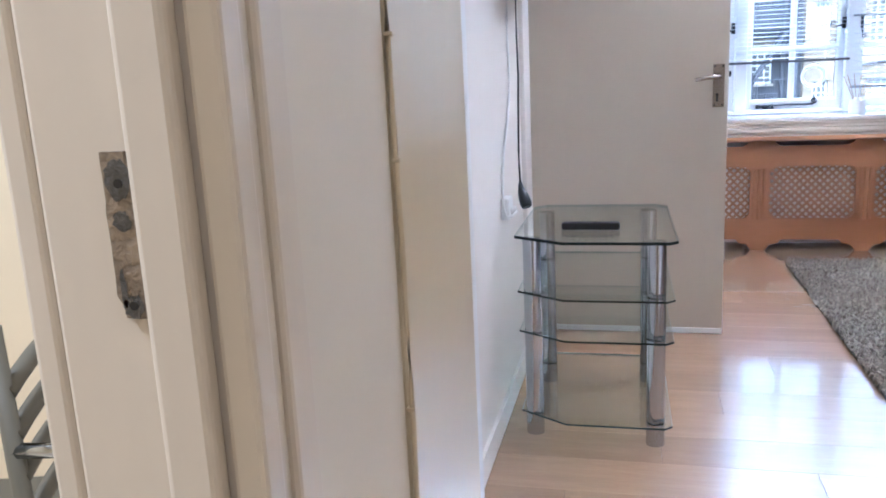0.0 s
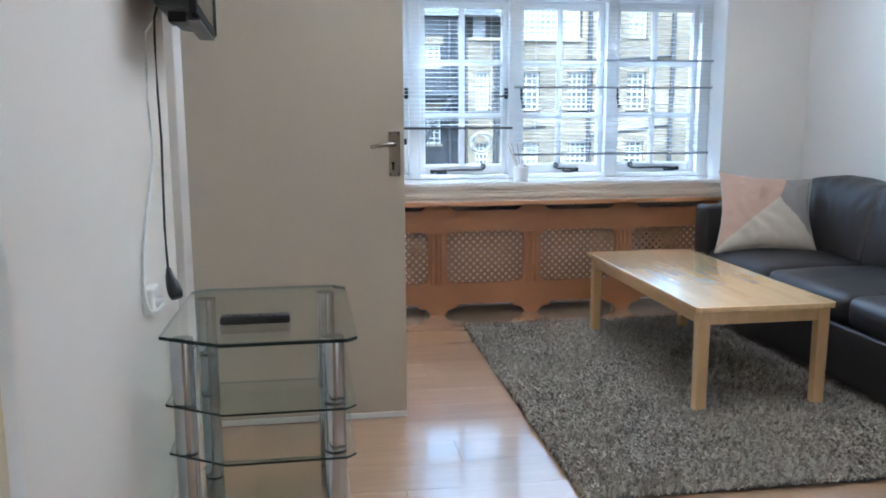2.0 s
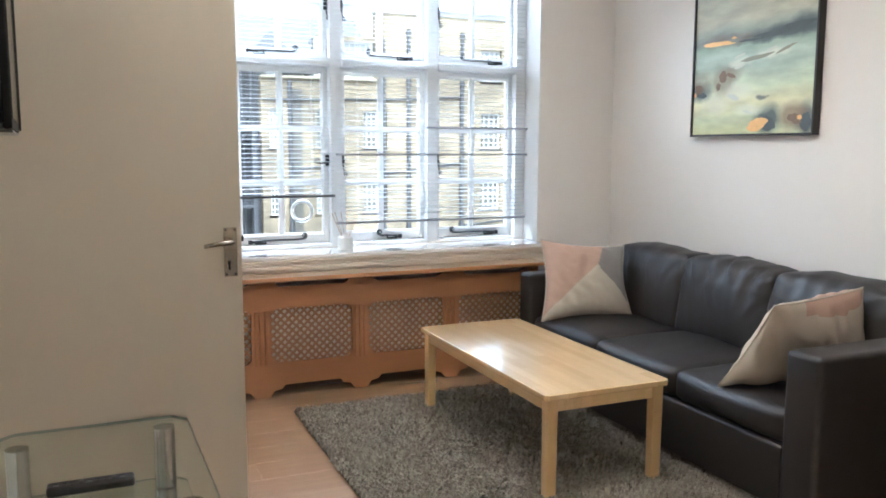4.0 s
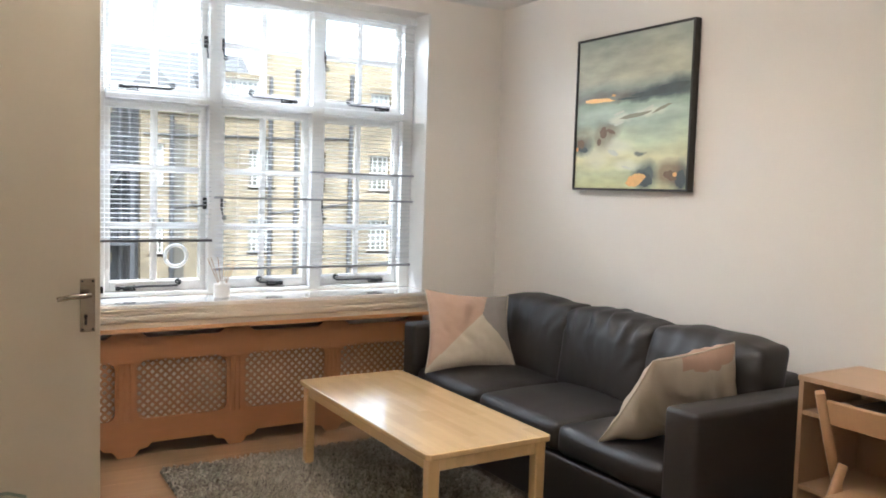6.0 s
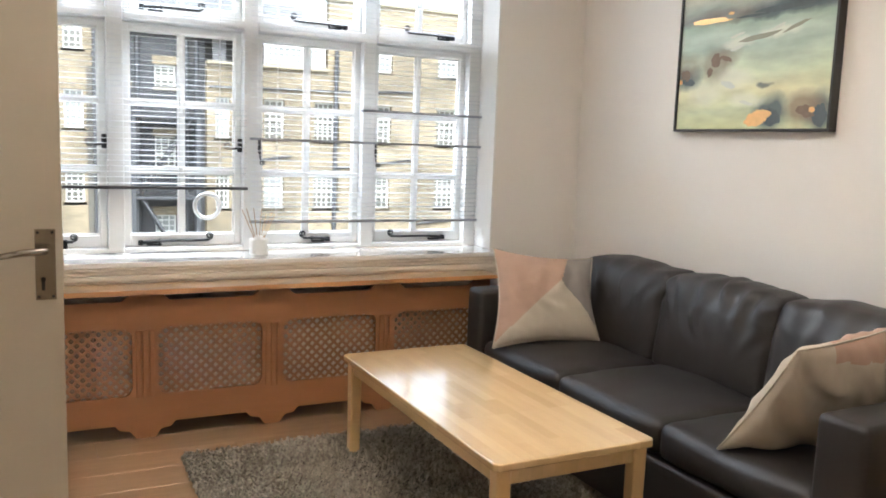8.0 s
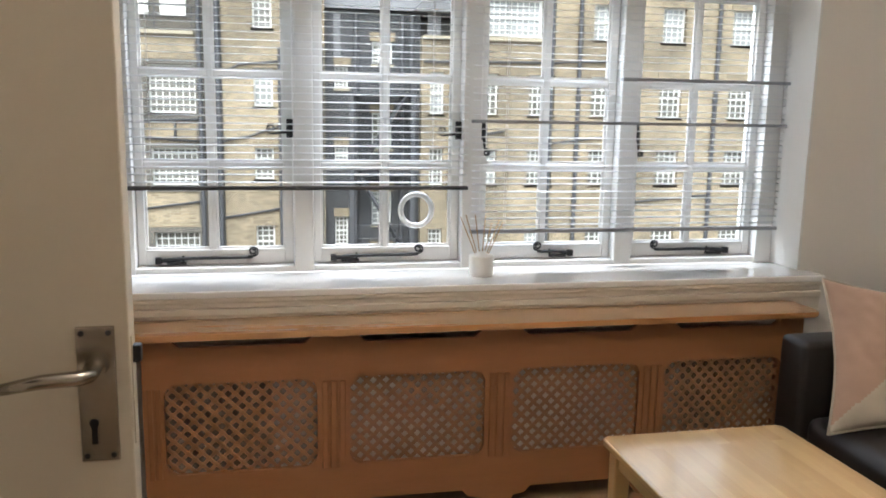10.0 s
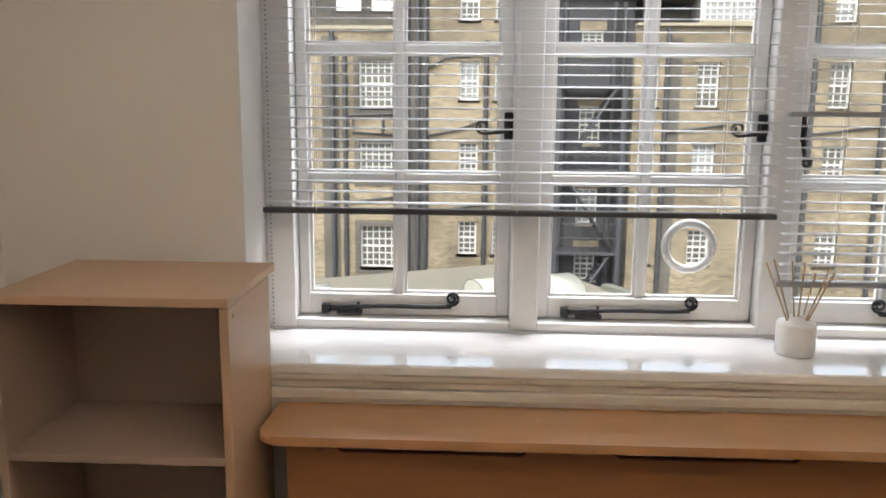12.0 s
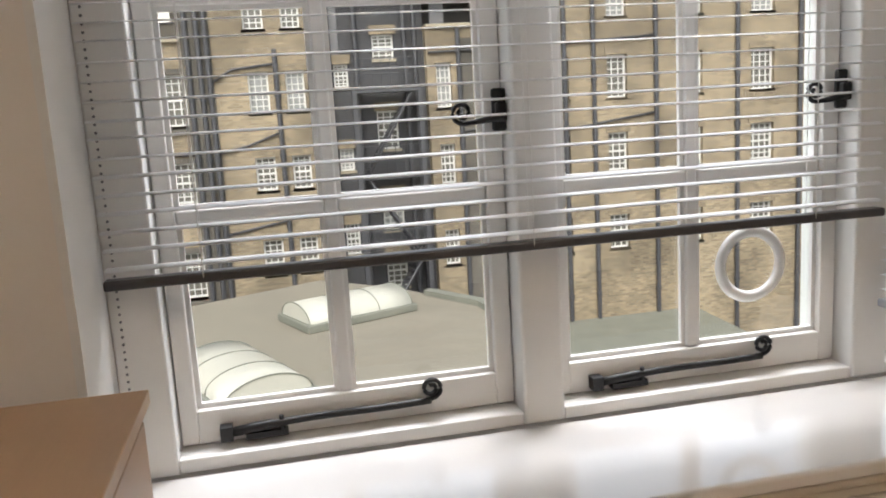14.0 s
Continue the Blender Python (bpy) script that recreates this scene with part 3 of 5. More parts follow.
rc = thing("radiator_cover", "orange-brown veneered radiator cover with lattice panels and cut-out feet", "radiator cover", 2.83, 5.7, 0)
RX0, RX1, RY = 1.635, 4.045, 5.645
bm = bmesh.new()
nose = [(math.cos(a), math.sin(a)) for a in np.linspace(math.pi, 1.5 * math.pi, 7)]
addprism(bm, [(1.585, 5.790)] + [(1.62 + 0.035 * u, 5.613 + 0.035 * v) for u, v in nose] + [(4.04 + 0.035 * -v, 5.613 + 0.035 * u) for u, v in nose] + [(4.075, 5.790)], 0.680, 0.701)
bmesh.ops.bevel(bm, geom=[e for e in bm.edges if abs(e.verts[0].co.z - e.verts[1].co.z) < 1e-5], offset=0.007, segments=3, affect="EDGES", profile=0.5, clamp_overlap=True)
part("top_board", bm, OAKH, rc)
CELLS = [(1.702, 2.200), (2.312, 2.790), (2.895, 3.378), (3.483, 3.962)]
ZL, ZH = 0.200, 0.515


def fretted(x0, x1, z0, z1, c=0.035):
    """Outline of an opening with notched corners."""
    return [(x0 + c, z0), (x1 - c, z0), (x1 - c * 0.35, z0 + c * 0.35), (x1, z0 + c), (x1, z1 - c), (x1 - c * 0.35, z1 - c * 0.35), (x1 - c, z1), (x0 + c, z1), (x0 + c * 0.35, z1 - c * 0.35), (x0, z1 - c), (x0, z0 + c), (x0 + c * 0.35, z0 + c * 0.35)]


def punched(outer, holes, y0, y1):
    """A board in the xz plane with holes through it."""
    bm = bmesh.new()
    edges = []
    for loop in [outer] + holes:
        vs = [bm.verts.new((x, y0, z)) for x, z in loop]
        edges += [bm.edges.new((vs[i], vs[(i + 1) % len(vs)])) for i in range(len(vs))]
    bmesh.ops.triangle_fill(bm, use_beauty=True, use_dissolve=False, edges=edges)
    geo = bmesh.ops.extrude_face_region(bm, geom=bm.faces[:])
    for v in geo["geom"]:
        if isinstance(v, bmesh.types.BMVert):
            v.co.y = y1
    return bm


foot = []
for i, (a, b) in enumerate(CELLS):
    foot += [(a - 0.015 if i else a - 0.02, 0.0), (a + 0.012, 0.036), (a + 0.055, 0.044), (a + 0.075, 0.068), (b - 0.075, 0.068), (b - 0.055, 0.044), (b - 0.012, 0.036), (b + 0.015, 0.0)]
outer = [(RX0, 0.0)] + foot + [(RX1, 0.0), (RX1, 0.680)]
outer += [(RX0, 0.680)]
holes = [fretted(a, b, ZL, ZH) for a, b in CELLS] + [[(a + 0.024, 0.664), (a + 0.055, 0.640), (b - 0.045, 0.640), (b - 0.012, 0.664)] for a, b in CELLS]
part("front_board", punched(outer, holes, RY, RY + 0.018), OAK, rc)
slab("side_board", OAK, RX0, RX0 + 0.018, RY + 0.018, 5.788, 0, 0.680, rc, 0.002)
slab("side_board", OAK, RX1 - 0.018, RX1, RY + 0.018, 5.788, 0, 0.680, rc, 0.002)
for c0, c1 in ((RX0 + 0.012, CELLS[0][0] - 0.008),) + tuple((CELLS[i][1] + 0.012, CELLS[i + 1][0] - 0.012) for i in range(3)) + ((CELLS[3][1] + 0.01, RX1 - 0.012),):
    bm = bmesh.new()
    w = (c1 - c0)
    n = 3 if w > 0.06 else 2
    for k in range(n):
        xa = c0 + w * (k + 0.15) / n
        addbox(bm, xa, xa + w * 0.7 / n, RY - 0.007, RY - 0.0005, 0.19, 0.505)
    bevel(bm, 0.003)
    part("fluted_pilaster", bm, OAK, rc)
for a, b in CELLS:
    bm = bmesh.new()
    cx, cz = (a + b) / 2, (ZL + ZH) / 2
    W, H, p = (b - a) / 2 + 0.008, (ZH - ZL) / 2 + 0.008, 0.0318
    for sgn in (1, -1):
        for k in range(-26, 27):
            off = k * p * math.sqrt(2)
            # where the line z = sgn * x + off crosses the panel
            xs = sorted([(-H - off) / sgn, (H - off) / sgn])
            lo, hi = max(-W, xs[0]), min(W, xs[1])
            if hi - lo < 0.01:
                continue
            p0, p1 = Vector((cx + lo, 0, cz + sgn * lo + off)), Vector((cx + hi, 0, cz + sgn * hi + off))
            nrm = Vector((-(p1 - p0).z, 0, (p1 - p0).x)).normalized() * 0.0066
            y = RY + 0.0185 + (0.0015 if sgn > 0 else 0)
            vs = [bm.verts.new((v.x, yy, v.z)) for yy in (y, y + 0.003) for v in (p0 + nrm, p1 + nrm, p1 - nrm, p0 - nrm)]
            for f in ((0, 1, 2, 3), (7, 6, 5, 4), (0, 4, 5, 1), (2, 6, 7, 3)):
                bm.faces.new([vs[j] for j in f])
    part("lattice_panel", bm, LATT, rc)
settle(rc)

# ---- open shelf unit by the window ----
sh = thing("shelf_unit", "beech laminate open shelf unit standing beside the window", "shelf unit", 1.33, 5.64, 0)
HX0, HX1, HY0, HY1 = 1.092, 1.572, 5.468, 5.775
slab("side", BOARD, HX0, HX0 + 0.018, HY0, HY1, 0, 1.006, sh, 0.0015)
slab("side", BEECH, HX1 - 0.018, HX1, HY0, HY1, 0, 1.006, sh, 0.0015)
slab("top", BEECH, HX0, HX1, HY0 - 0.002, HY1 + 0.06, 1.008, 1.026, sh, 0.0015)
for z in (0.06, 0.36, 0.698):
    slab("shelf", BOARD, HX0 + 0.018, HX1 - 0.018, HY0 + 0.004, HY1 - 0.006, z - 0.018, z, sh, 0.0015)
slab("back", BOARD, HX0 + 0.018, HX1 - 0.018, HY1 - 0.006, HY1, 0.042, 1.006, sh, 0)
slab("plinth", BEECH, HX0 + 0.018, HX1 - 0.018, HY0 + 0.03, HY0 + 0.045, 0, 0.042, sh, 0)
bm = bmesh.new()
addcyl(bm, (HX1 - 0.0005, HY0 + 0.03, 0.985), (HX1 + 0.001, HY0 + 0.03, 0.985), 0.004)
part("screw_cap", bm, mat("brown_cap", (0.2, 0.1, 0.05), 0.5), sh)
settle(sh)

# ---- coffee table ----
ct = thing("coffee_table", "lacquered pine coffee table standing on the grey rug", "coffee table", 3.33, 4.48, 0.02)
TX0, TX1, TY0, TY1 = 3.024, 3.632, 3.802, 5.155
c = 0.018
bm = bmesh.new()
addprism(bm, [(TX0 + c, TY0), (TX1 - c, TY0), (TX1, TY0 + c), (TX1, TY1 - c), (TX1 - c, TY1), (TX0 + c, TY1), (TX0, TY1 - c), (TX0, TY0 + c)], 0.430, 0.455)
bevel(bm, 0.005, 3)
part("tabletop", bm, PINE, ct)
L = 0.05
for xx in (TX0 + 0.02, TX1 - 0.02 - L):
    for yy in (TY0 + 0.02, TY1 - 0.02 - L):
        bm = bmesh.new()
        addbox(bm, xx, xx + L, yy, yy + L, 0.015, 0.43)
        for v in bm.verts:
            if v.co.z < 0.1:
                v.co.x += 0.002 * (1 if v.co.x < xx + L / 2 else -1)
                v.co.y += 0.002 * (1 if v.co.y < yy + L / 2 else -1)
        bevel(bm, 0.006, 3)
        part("leg", bm, PINEV, ct)
for xx in (TX0 + 0.03, TX1 - 0.05):
    slab("apron", PINE, xx, xx + 0.02, TY0 + 0.02 + L, TY1 - 0.02 - L, 0.375, 0.43, ct, 0.002)
for yy in (TY0 + 0.03, TY1 - 0.05):
    slab("apron", PINE, TX0 + 0.02 + L, TX1 - 0.02 - L, yy, yy + 0.02, 0.375, 0.43, ct, 0.002)
settle(ct)

# ---- sofa ----
so = thing("sofa", "dark brown leather three-seat sofa against the wall", "sofa", 4.25, 4.3, 0)


def puff(x0, x1, y0, y1, z0, z1, bulge, seed, r=0.05, cuts=9, wrinkle=0.006, tilt=0.0, crease=0.0):
    """A stuffed block: rounded, swollen in the middle, with soft creases."""
    bm = bmesh.new()
    addbox(bm, x0, x1, y0, y1, z0, z1)
    bevel(bm, r, 4)
    bmesh.ops.subdivide_edges(bm, edges=[e for e in bm.edges if e.calc_length() > 0.12], cuts=cuts, use_grid_fill=True)
    cx, cy, cz = (x0 + x1) / 2, (y0 + y1) / 2, (z0 + z1) / 2
    for v in bm.verts:
        u, w, h = (v.co.x - cx) / (x1 - x0) * 2, (v.co.y - cy) / (y1 - y0) * 2, (v.co.z - cz) / (z1 - z0) * 2
        k = [(1 - min(1, abs(a)) ** 2.2) for a in (u, w, h)]
        d = Vector((u * k[1] * k[2], w * k[0] * k[2], h * k[0] * k[1])) * bulge
        nz = noise.noise(Vector((v.co.x * 4 + seed, v.co.y * 5, v.co.z * 2.5))) + 0.3 * noise.noise(Vector((v.co.x * 10, v.co.y * 26 + seed, v.co.z * 5)))
        v.co += d + Vector((u, w, h)).normalized() * nz * wrinkle
        if crease:
            top = max(0.0, min(1.0, (h + 0.35) / 1.2)) ** 1.6
            fan = (w - 0.25 * math.sin(seed)) * (1.0 - 0.35 * h)
            ridge = math.sin(fan * 23 + 3.0 * noise.noise(Vector((w * 2.5, h * 1.8, seed))) + seed) * (0.5 + 0.9 * noise.noise(Vector((w * 2.2 + seed, h * 1.3, 4.0))))
            if u < 0.2:
                v.co.x += crease * ridge * top
            if h > 0.5:
                v.co.z += 0.012 * noise.noise(Vector((w * 2.3 + seed * 1.7, seed, 0))) + 0.2 * crease * ridge - 0.004 * abs(w) ** 3
                v.co.x += 0.03 * (h - 0.5)
        v.co.x += tilt * (v.co.z - z0)
    return bm


AX0, AX1 = 3.775, 4.74
for y0, y1 in ((3.172, 3.335), (5.262, 5.402)):
    bm = puff(AX0, AX1, y0, y1, 0.03, 0.682, 0.006, y0, 0.022, 6, 0.003)
    part("arm", bm, LEATH, so, smooth=True)
part("base", puff(3.782, 4.70, 3.336, 5.261, 0.05, 0.300, 0.004, 2, 0.015, 8, 0.003), LEATH, so, smooth=True)
part("back_frame", puff(4.52, 4.745, 3.40, 5.258, 0.10, 0.70, 0.005, 3, 0.04, 8, 0.004), LEATH, so, smooth=True)
for k in range(3):
    y0, y2 = 3.338 + 0.641 * k, 3.392 + 0.636 * k
    part("seat_cushion", puff(3.79, 4.50, y0, y0 + 0.638, 0.302, 0.437, 0.022, 7 * k, 0.04, 14, 0.007), LEATH, so, smooth=True)
    part("back_cushion", puff(4.33, 4.54, y2, y2 + 0.632, 0.425, 0.835, 0.03, 5 * k + 1, 0.032, 34, 0.006, 0.16, (0.009, 0.024, 0.01)[k]), LEATH, so, smooth=True)
for xx in (3.83, 4.65):
    for yy in (3.22, 5.31):
        slab("foot", BLACK, xx, xx + 0.05, yy, yy + 0.05, 0, 0.035, so, 0.004)
settle(so)


# ---- cushions ----
def pillow(name, label, a, b, c_, d, thick, pattern, seed, crush=0.0, pinch=0.06):
    """A square scatter cushion between its four corners: bottom left, bottom right, top right, top left."""
    a, b, c_, d = (Vector(v) for v in (a, b, c_, d))
    n = 56
    bm = bmesh.new()
    nrm = ((b - a).cross(d - a)).normalized()
    lay = {}
    for side in (1, -1):
        for i in range(n + 1):
            for j in range(n + 1):
                u, v = i / n, j / n
                e = (4 * u * (1 - u)) * (4 * v * (1 - v))
                uu, vv = u - 0.5, v - 0.5
                pin = pinch * (1 - 4 * vv * vv) * (1 if u > 0.5 else -1) * abs(2 * uu) ** 3
                pin2 = pinch * (1 - 4 * uu * uu) * (1 if v > 0.5 else -1) * abs(2 * vv) ** 3
                u2, v2 = u - pin, v - pin2
                p = a * (1 - u2) * (1 - v2) + b * u2 * (1 - v2) + c_ * u2 * v2 + d * (1 - u2) * v2
                h = thick * e ** 0.5 + 0.007 * noise.noise(p * 11 + Vector((seed, 0, side))) * e ** 0.2 + 0.004 * noise.noise(p * 30) * e ** 0.2
                if crush:
                    run = (u * 1.1 + v * 0.55) * 26 + 5 * noise.noise(Vector((u * 3, v * 3, seed)))
                    h += crush * (math.sin(run) * (0.5 + noise.noise(Vector((u * 4 + 9, v * 4, seed)))) * e ** 0.3 - 1.6 * max(0.0, 0.16 - abs(u - 0.52 + 0.2 * (v - 0.5))) * e ** 0.3 * 2)
                if e == 0 and side == -1:
                    lay[side, i, j] = lay[1, i, j]
                else:
                    lay[side, i, j] = bm.verts.new(p + nrm * side * h)
        for i in range(n):
            for j in range(n):
                q = [lay[side, i, j], lay[side, i + 1, j], lay[side, i + 1, j + 1], lay[side, i, j + 1]]
                try:
                    f = bm.faces.new(q if side == 1 else q[::-1])
                except ValueError:
                    continue
                f.smooth = True
                f.material_index = pattern((i + 0.5) / n, (j + 0.5) / n, side)
    cu = thing(name, label, "cushion", *a)
    ob = part("cover", bm, [PINK, GREYC, BEIGE], cu)
    bm = bmesh.new()
    rim = []
    for s0, s1 in ((a, b), (b, c_), (c_, d), (d, a)):
        mid = (a + b + c_ + d) / 4
        for k in range(10):
            p = s0.lerp(s1, k / 10)
            rim.append(p + (mid - p) * 2 * pinch * (4 * (k / 10) * (1 - k / 10)))
    rim.append(rim[0])
    addtube(bm, rim, 0.004, 6)
    part("piping", bm, BEIGE, cu)
    settle(cu)
    return cu


def front_pattern(u, v, side):
    if side < 0:
        return 2
    ju, jv = 0.6, 0.62
    if v < (0.04 + (jv - 0.04) * u / ju if u < ju else jv + (0.14 - jv) * (u - ju) / (1 - ju)):
        return 2
    if u < ju + (0.73 - ju) * (v - jv) / (1 - jv):
        return 0
    return 1


def back_pattern(u, v, side):
    return 0 if v > 0.86 + 0.1 * abs(u - 0.7) and u > 0.34 else 2


pillow("scatter_cushion", "square scatter cushion in pink, grey and beige triangles", (3.749, 5.083, 0.44), (4.312, 4.995, 0.445), (4.37, 5.175, 0.838), (3.899, 5.373, 0.876), 0.085, front_pattern, 1, 0.008)
pillow("scatter_cushion", "slumped beige scatter cushion leaning on the sofa arm", (3.796, 3.70, 0.437), (4.40, 3.47, 0.50), (4.375, 3.51, 0.848), (3.852, 3.475, 0.815), 0.10, back_pattern, 5, 0.018, 0.03)

# ---- rug ----
GX0, GX1, GY0, GY1 = 2.365, 3.95, 3.175, 5.335
rg = thing("shag_rug", "grey shaggy pile rug under the coffee table", "rug", GX0, GY0, 0)
slab("rug_backing", RUGB, GX0, GX1, GY0, GY1, 0.001, 0.012, rg, 0.003)
rnd = np.random.RandomState(4)
N = 48000
vx, fc = [], []
px, py = rnd.uniform(GX0 - 0.006, GX1, N), rnd.uniform(GY0 - 0.006, GY1, N)
for k in range(N):
    x, y = px[k], py[k]
    flow = 3.0 * noise.noise(Vector((x * 3, y * 3, 0))) + rnd.uniform(-1.2, 1.2)
    ln_, h = rnd.uniform(0.012, 0.027), rnd.uniform(0.006, 0.028)
    dx, dy = math.cos(flow) * ln_, math.sin(flow) * ln_
    wx, wy = -dy * 0.18, dx * 0.18
    i = len(vx)
    vx += [(x - wx, y - wy, 0.008), (x + wx, y + wy, 0.008), (x + dx * 0.5 + wx * 1.3, y + dy * 0.5 + wy * 1.3, 0.008 + h), (x + dx * 0.5 - wx * 1.3, y + dy * 0.5 - wy * 1.3, 0.008 + h), (x + dx * 1.1, y + dy * 1.1, 0.008 + h * 0.75)]
    fc += [(i, i + 1, i + 2, i + 3), (i + 3, i + 2, i + 4)]
me = bpy.data.meshes.new("tufted_surface")
me.from_pydata(vx, [], fc)
me.materials.append(RUG)
pile = tagged(new("tufted_surface", me), kind="stuff")
pile.parent = rg
settle(rg)

# ---- picture ----
pc = thing("picture", "abstract seascape canvas in a thin black frame on the wall", "picture", 4.75, 4.57, 1.5)
PY0, PY1, PZ0, PZ1 = 4.125, 5.03, 1.496, 2.382
for y0, y1, z0, z1 in ((PY0, PY1, PZ0, PZ0 + 0.012), (PY0, PY1, PZ1 - 0.012, PZ1), (PY0, PY0 + 0.012, PZ0 + 0.012, PZ1 - 0.012), (PY1 - 0.012, PY1, PZ0 + 0.012, PZ1 - 0.012)):
    slab("frame_bar", FRAMEB, 4.712, 4.758, y0, y1, z0, z1, pc, 0.0015)


def paint_mat():
    """Sea and sky in soft strokes: sage sky, dark horizon band, green water, gold flecks."""
    m = bpy.data.materials.new("seascape_paint")
    m.use_nodes = True
    nt = m.node_tree
    p = nt.nodes["Principled BSDF"]
    p.inputs["Roughness"].default_value = 0.55
    tc, mp = nt.nodes.new("ShaderNodeTexCoord"), nt.nodes.new("ShaderNodeSeparateXYZ")
    wob = nt.nodes.new("ShaderNodeTexNoise")
    wob.inputs["Scale"].default_value, wob.inputs["Detail"].default_value = 3.2, 7
    st = nt.nodes.new("ShaderNodeMapping")
    st.inputs["Scale"].default_value = (1, 0.7, 2.4)
    nt.links.new(tc.outputs["Object"], st.inputs[0])
    nt.links.new(st.outputs[0], wob.inputs["Vector"])
    nt.links.new(tc.outputs["Object"], mp.inputs[0])
    zz = nt.nodes.new("ShaderNodeMath")
    zz.operation = "MULTIPLY_ADD"
    zz.inputs[1].default_value = 0.16
    nt.links.new(wob.outputs[0], zz.inputs[0])
    nt.links.new(mp.outputs[2], zz.inputs[2])
    rng = nt.nodes.new("ShaderNodeMapRange")
    rng.inputs["From Min"].default_value, rng.inputs["From Max"].default_value = PZ0 + 0.08, PZ1 + 0.08
    nt.links.new(zz.outputs[0], rng.inputs[0])
    cr = nt.nodes.new("ShaderNodeValToRGB")
    stops = [(0.0, (0.45, 0.46, 0.25)), (0.1, (0.47, 0.50, 0.33)), (0.2, (0.55, 0.53, 0.34)), (0.32, (0.45, 0.50, 0.36)), (0.42, (0.34, 0.41, 0.34)), (0.5, (0.38, 0.45, 0.38)), (0.57, (0.31, 0.39, 0.31)), (0.61, (0.20, 0.22, 0.21)), (0.65, (0.31, 0.34, 0.29)), (0.72, (0.45, 0.45, 0.36)), (1.0, (0.31, 0.34, 0.3))]
    for k, (pos, col) in enumerate(stops):
        e = cr.color_ramp.elements[k] if k < 2 else cr.color_ramp.elements.new(pos)
        e.position, e.color = pos, (*col, 1)
    nt.links.new(rng.outputs[0], cr.inputs[0])
    n2 = nt.nodes.new("ShaderNodeTexNoise")
    n2.inputs["Scale"].default_value, n2.inputs["Detail"].default_value = 7, 5
    nt.links.new(st.outputs[0], n2.inputs["Vector"])
    mx = nt.nodes.new("ShaderNodeMix")
    mx.data_type, mx.blend_type = "RGBA", "OVERLAY"
    mx.inputs[0].default_value = 0.45
    nt.links.new(cr.outputs[0], mx.inputs[6])
    nt.links.new(n2.outputs[0], mx.inputs[7])
    hs = nt.nodes.new("ShaderNodeHueSaturation")
    hs.inputs["Saturation"].default_value, hs.inputs["Value"].default_value = 1.05, 1.25
    col = mx.outputs[2]
    # soft dabs of paint: along, up, half width, half height, strength, colour
    dark, umber, pale = (0.075, 0.095, 0.1), (0.2, 0.14, 0.09), (0.62, 0.62, 0.52)
    warp = nt.nodes.new("ShaderNodeTexNoise")
    warp.inputs["Scale"].default_value, warp.inputs["Detail"].default_value = 9, 6
    nt.links.new(tc.outputs["Object"], warp.inputs["Vector"])
    bend = nt.nodes.new("ShaderNodeVectorMath")
    bend.operation = "MULTIPLY_ADD"
    bend.inputs[1].default_value = (0.1, 0.1, 0.06)
    nt.links.new(warp.outputs["Color"], bend.inputs[0])
    nt.links.new(tc.outputs["Object"], bend.inputs[2])
    for u, v, w, h, k, c in ((0.8, 0.61, 0.3, 0.05, 0.95, dark), (0.55, 0.585, 0.22, 0.035, 0.8, dark), (0.93, 0.63, 0.14, 0.075, 0.8, dark), (0.3, 0.6, 0.3, 0.05, 0.35, umber), (0.27, 0.35, 0.12, 0.1, 0.6, umber), (0.36, 0.385, 0.1, 0.05, 0.45, umber), (0.06, 0.29, 0.12, 0.07, 0.9, dark), (0.07, 0.35, 0.1, 0.08, 0.5, umber), (0.66, 0.08, 0.12, 0.1, 0.95, dark), (0.95, 0.07, 0.09, 0.12, 0.9, dark), (0.86, 0.1, 0.12, 0.09, 0.8, umber), (0.4, 0.45, 0.12, 0.03, 0.7, pale), (0.68, 0.48, 0.14, 0.03, 0.7, pale), (0.4, 0.27, 0.14, 0.07, 0.6, pale), (0.5, 0.15, 0.12, 0.04, 0.6, pale), (0.2, 0.2, 0.14, 0.07, 0.5, pale), (0.6, 0.225, 0.05, 0.012, 0.8, dark)):
        cy, cz = PY1 - 0.012 - u * (PY1 - PY0 - 0.024), PZ0 + 0.012 + v * (PZ1 - PZ0 - 0.024)
        mpb, gr, mrb, mxb = (nt.nodes.new(q) for q in ("ShaderNodeMapping", "ShaderNodeTexGradient", "ShaderNodeMapRange", "ShaderNodeMix"))
        mpb.inputs["Scale"].default_value = (0, 1 / w, 1 / h)
        mpb.inputs["Location"].default_value = (0, -(cy + 0.05) / w, -(cz + 0.03) / h)
        gr.gradient_type = "SPHERICAL"
        mrb.inputs["From Max"].default_value, mrb.inputs["To Max"].default_value = 0.55, k
        mxb.data_type = "RGBA"
        mxb.inputs[7].default_value = (*c, 1)
        nt.links.new(bend.outputs[0], mpb.inputs[0])
        nt.links.new(mpb.outputs[0], gr.inputs[0])
        nt.links.new(gr.outputs[1], mrb.inputs[0])
        nt.links.new(mrb.outputs[0], mxb.inputs[0])
        nt.links.new(col, mxb.inputs[6])
        col = mxb.outputs[2]
    nt.links.new(col, hs.inputs["Color"])
    nt.links.new(hs.outputs[0], p.inputs["Base Color"])
    b = nt.nodes.new("ShaderNodeBump")
    b.inputs["Strength"].default_value, b.inputs["Distance"].default_value = 0.3, 0.003
    nt.links.new(n2.outputs[0], b.inputs["Height"])
    nt.links.new(b.outputs[0], p.inputs["Normal"])
    return m


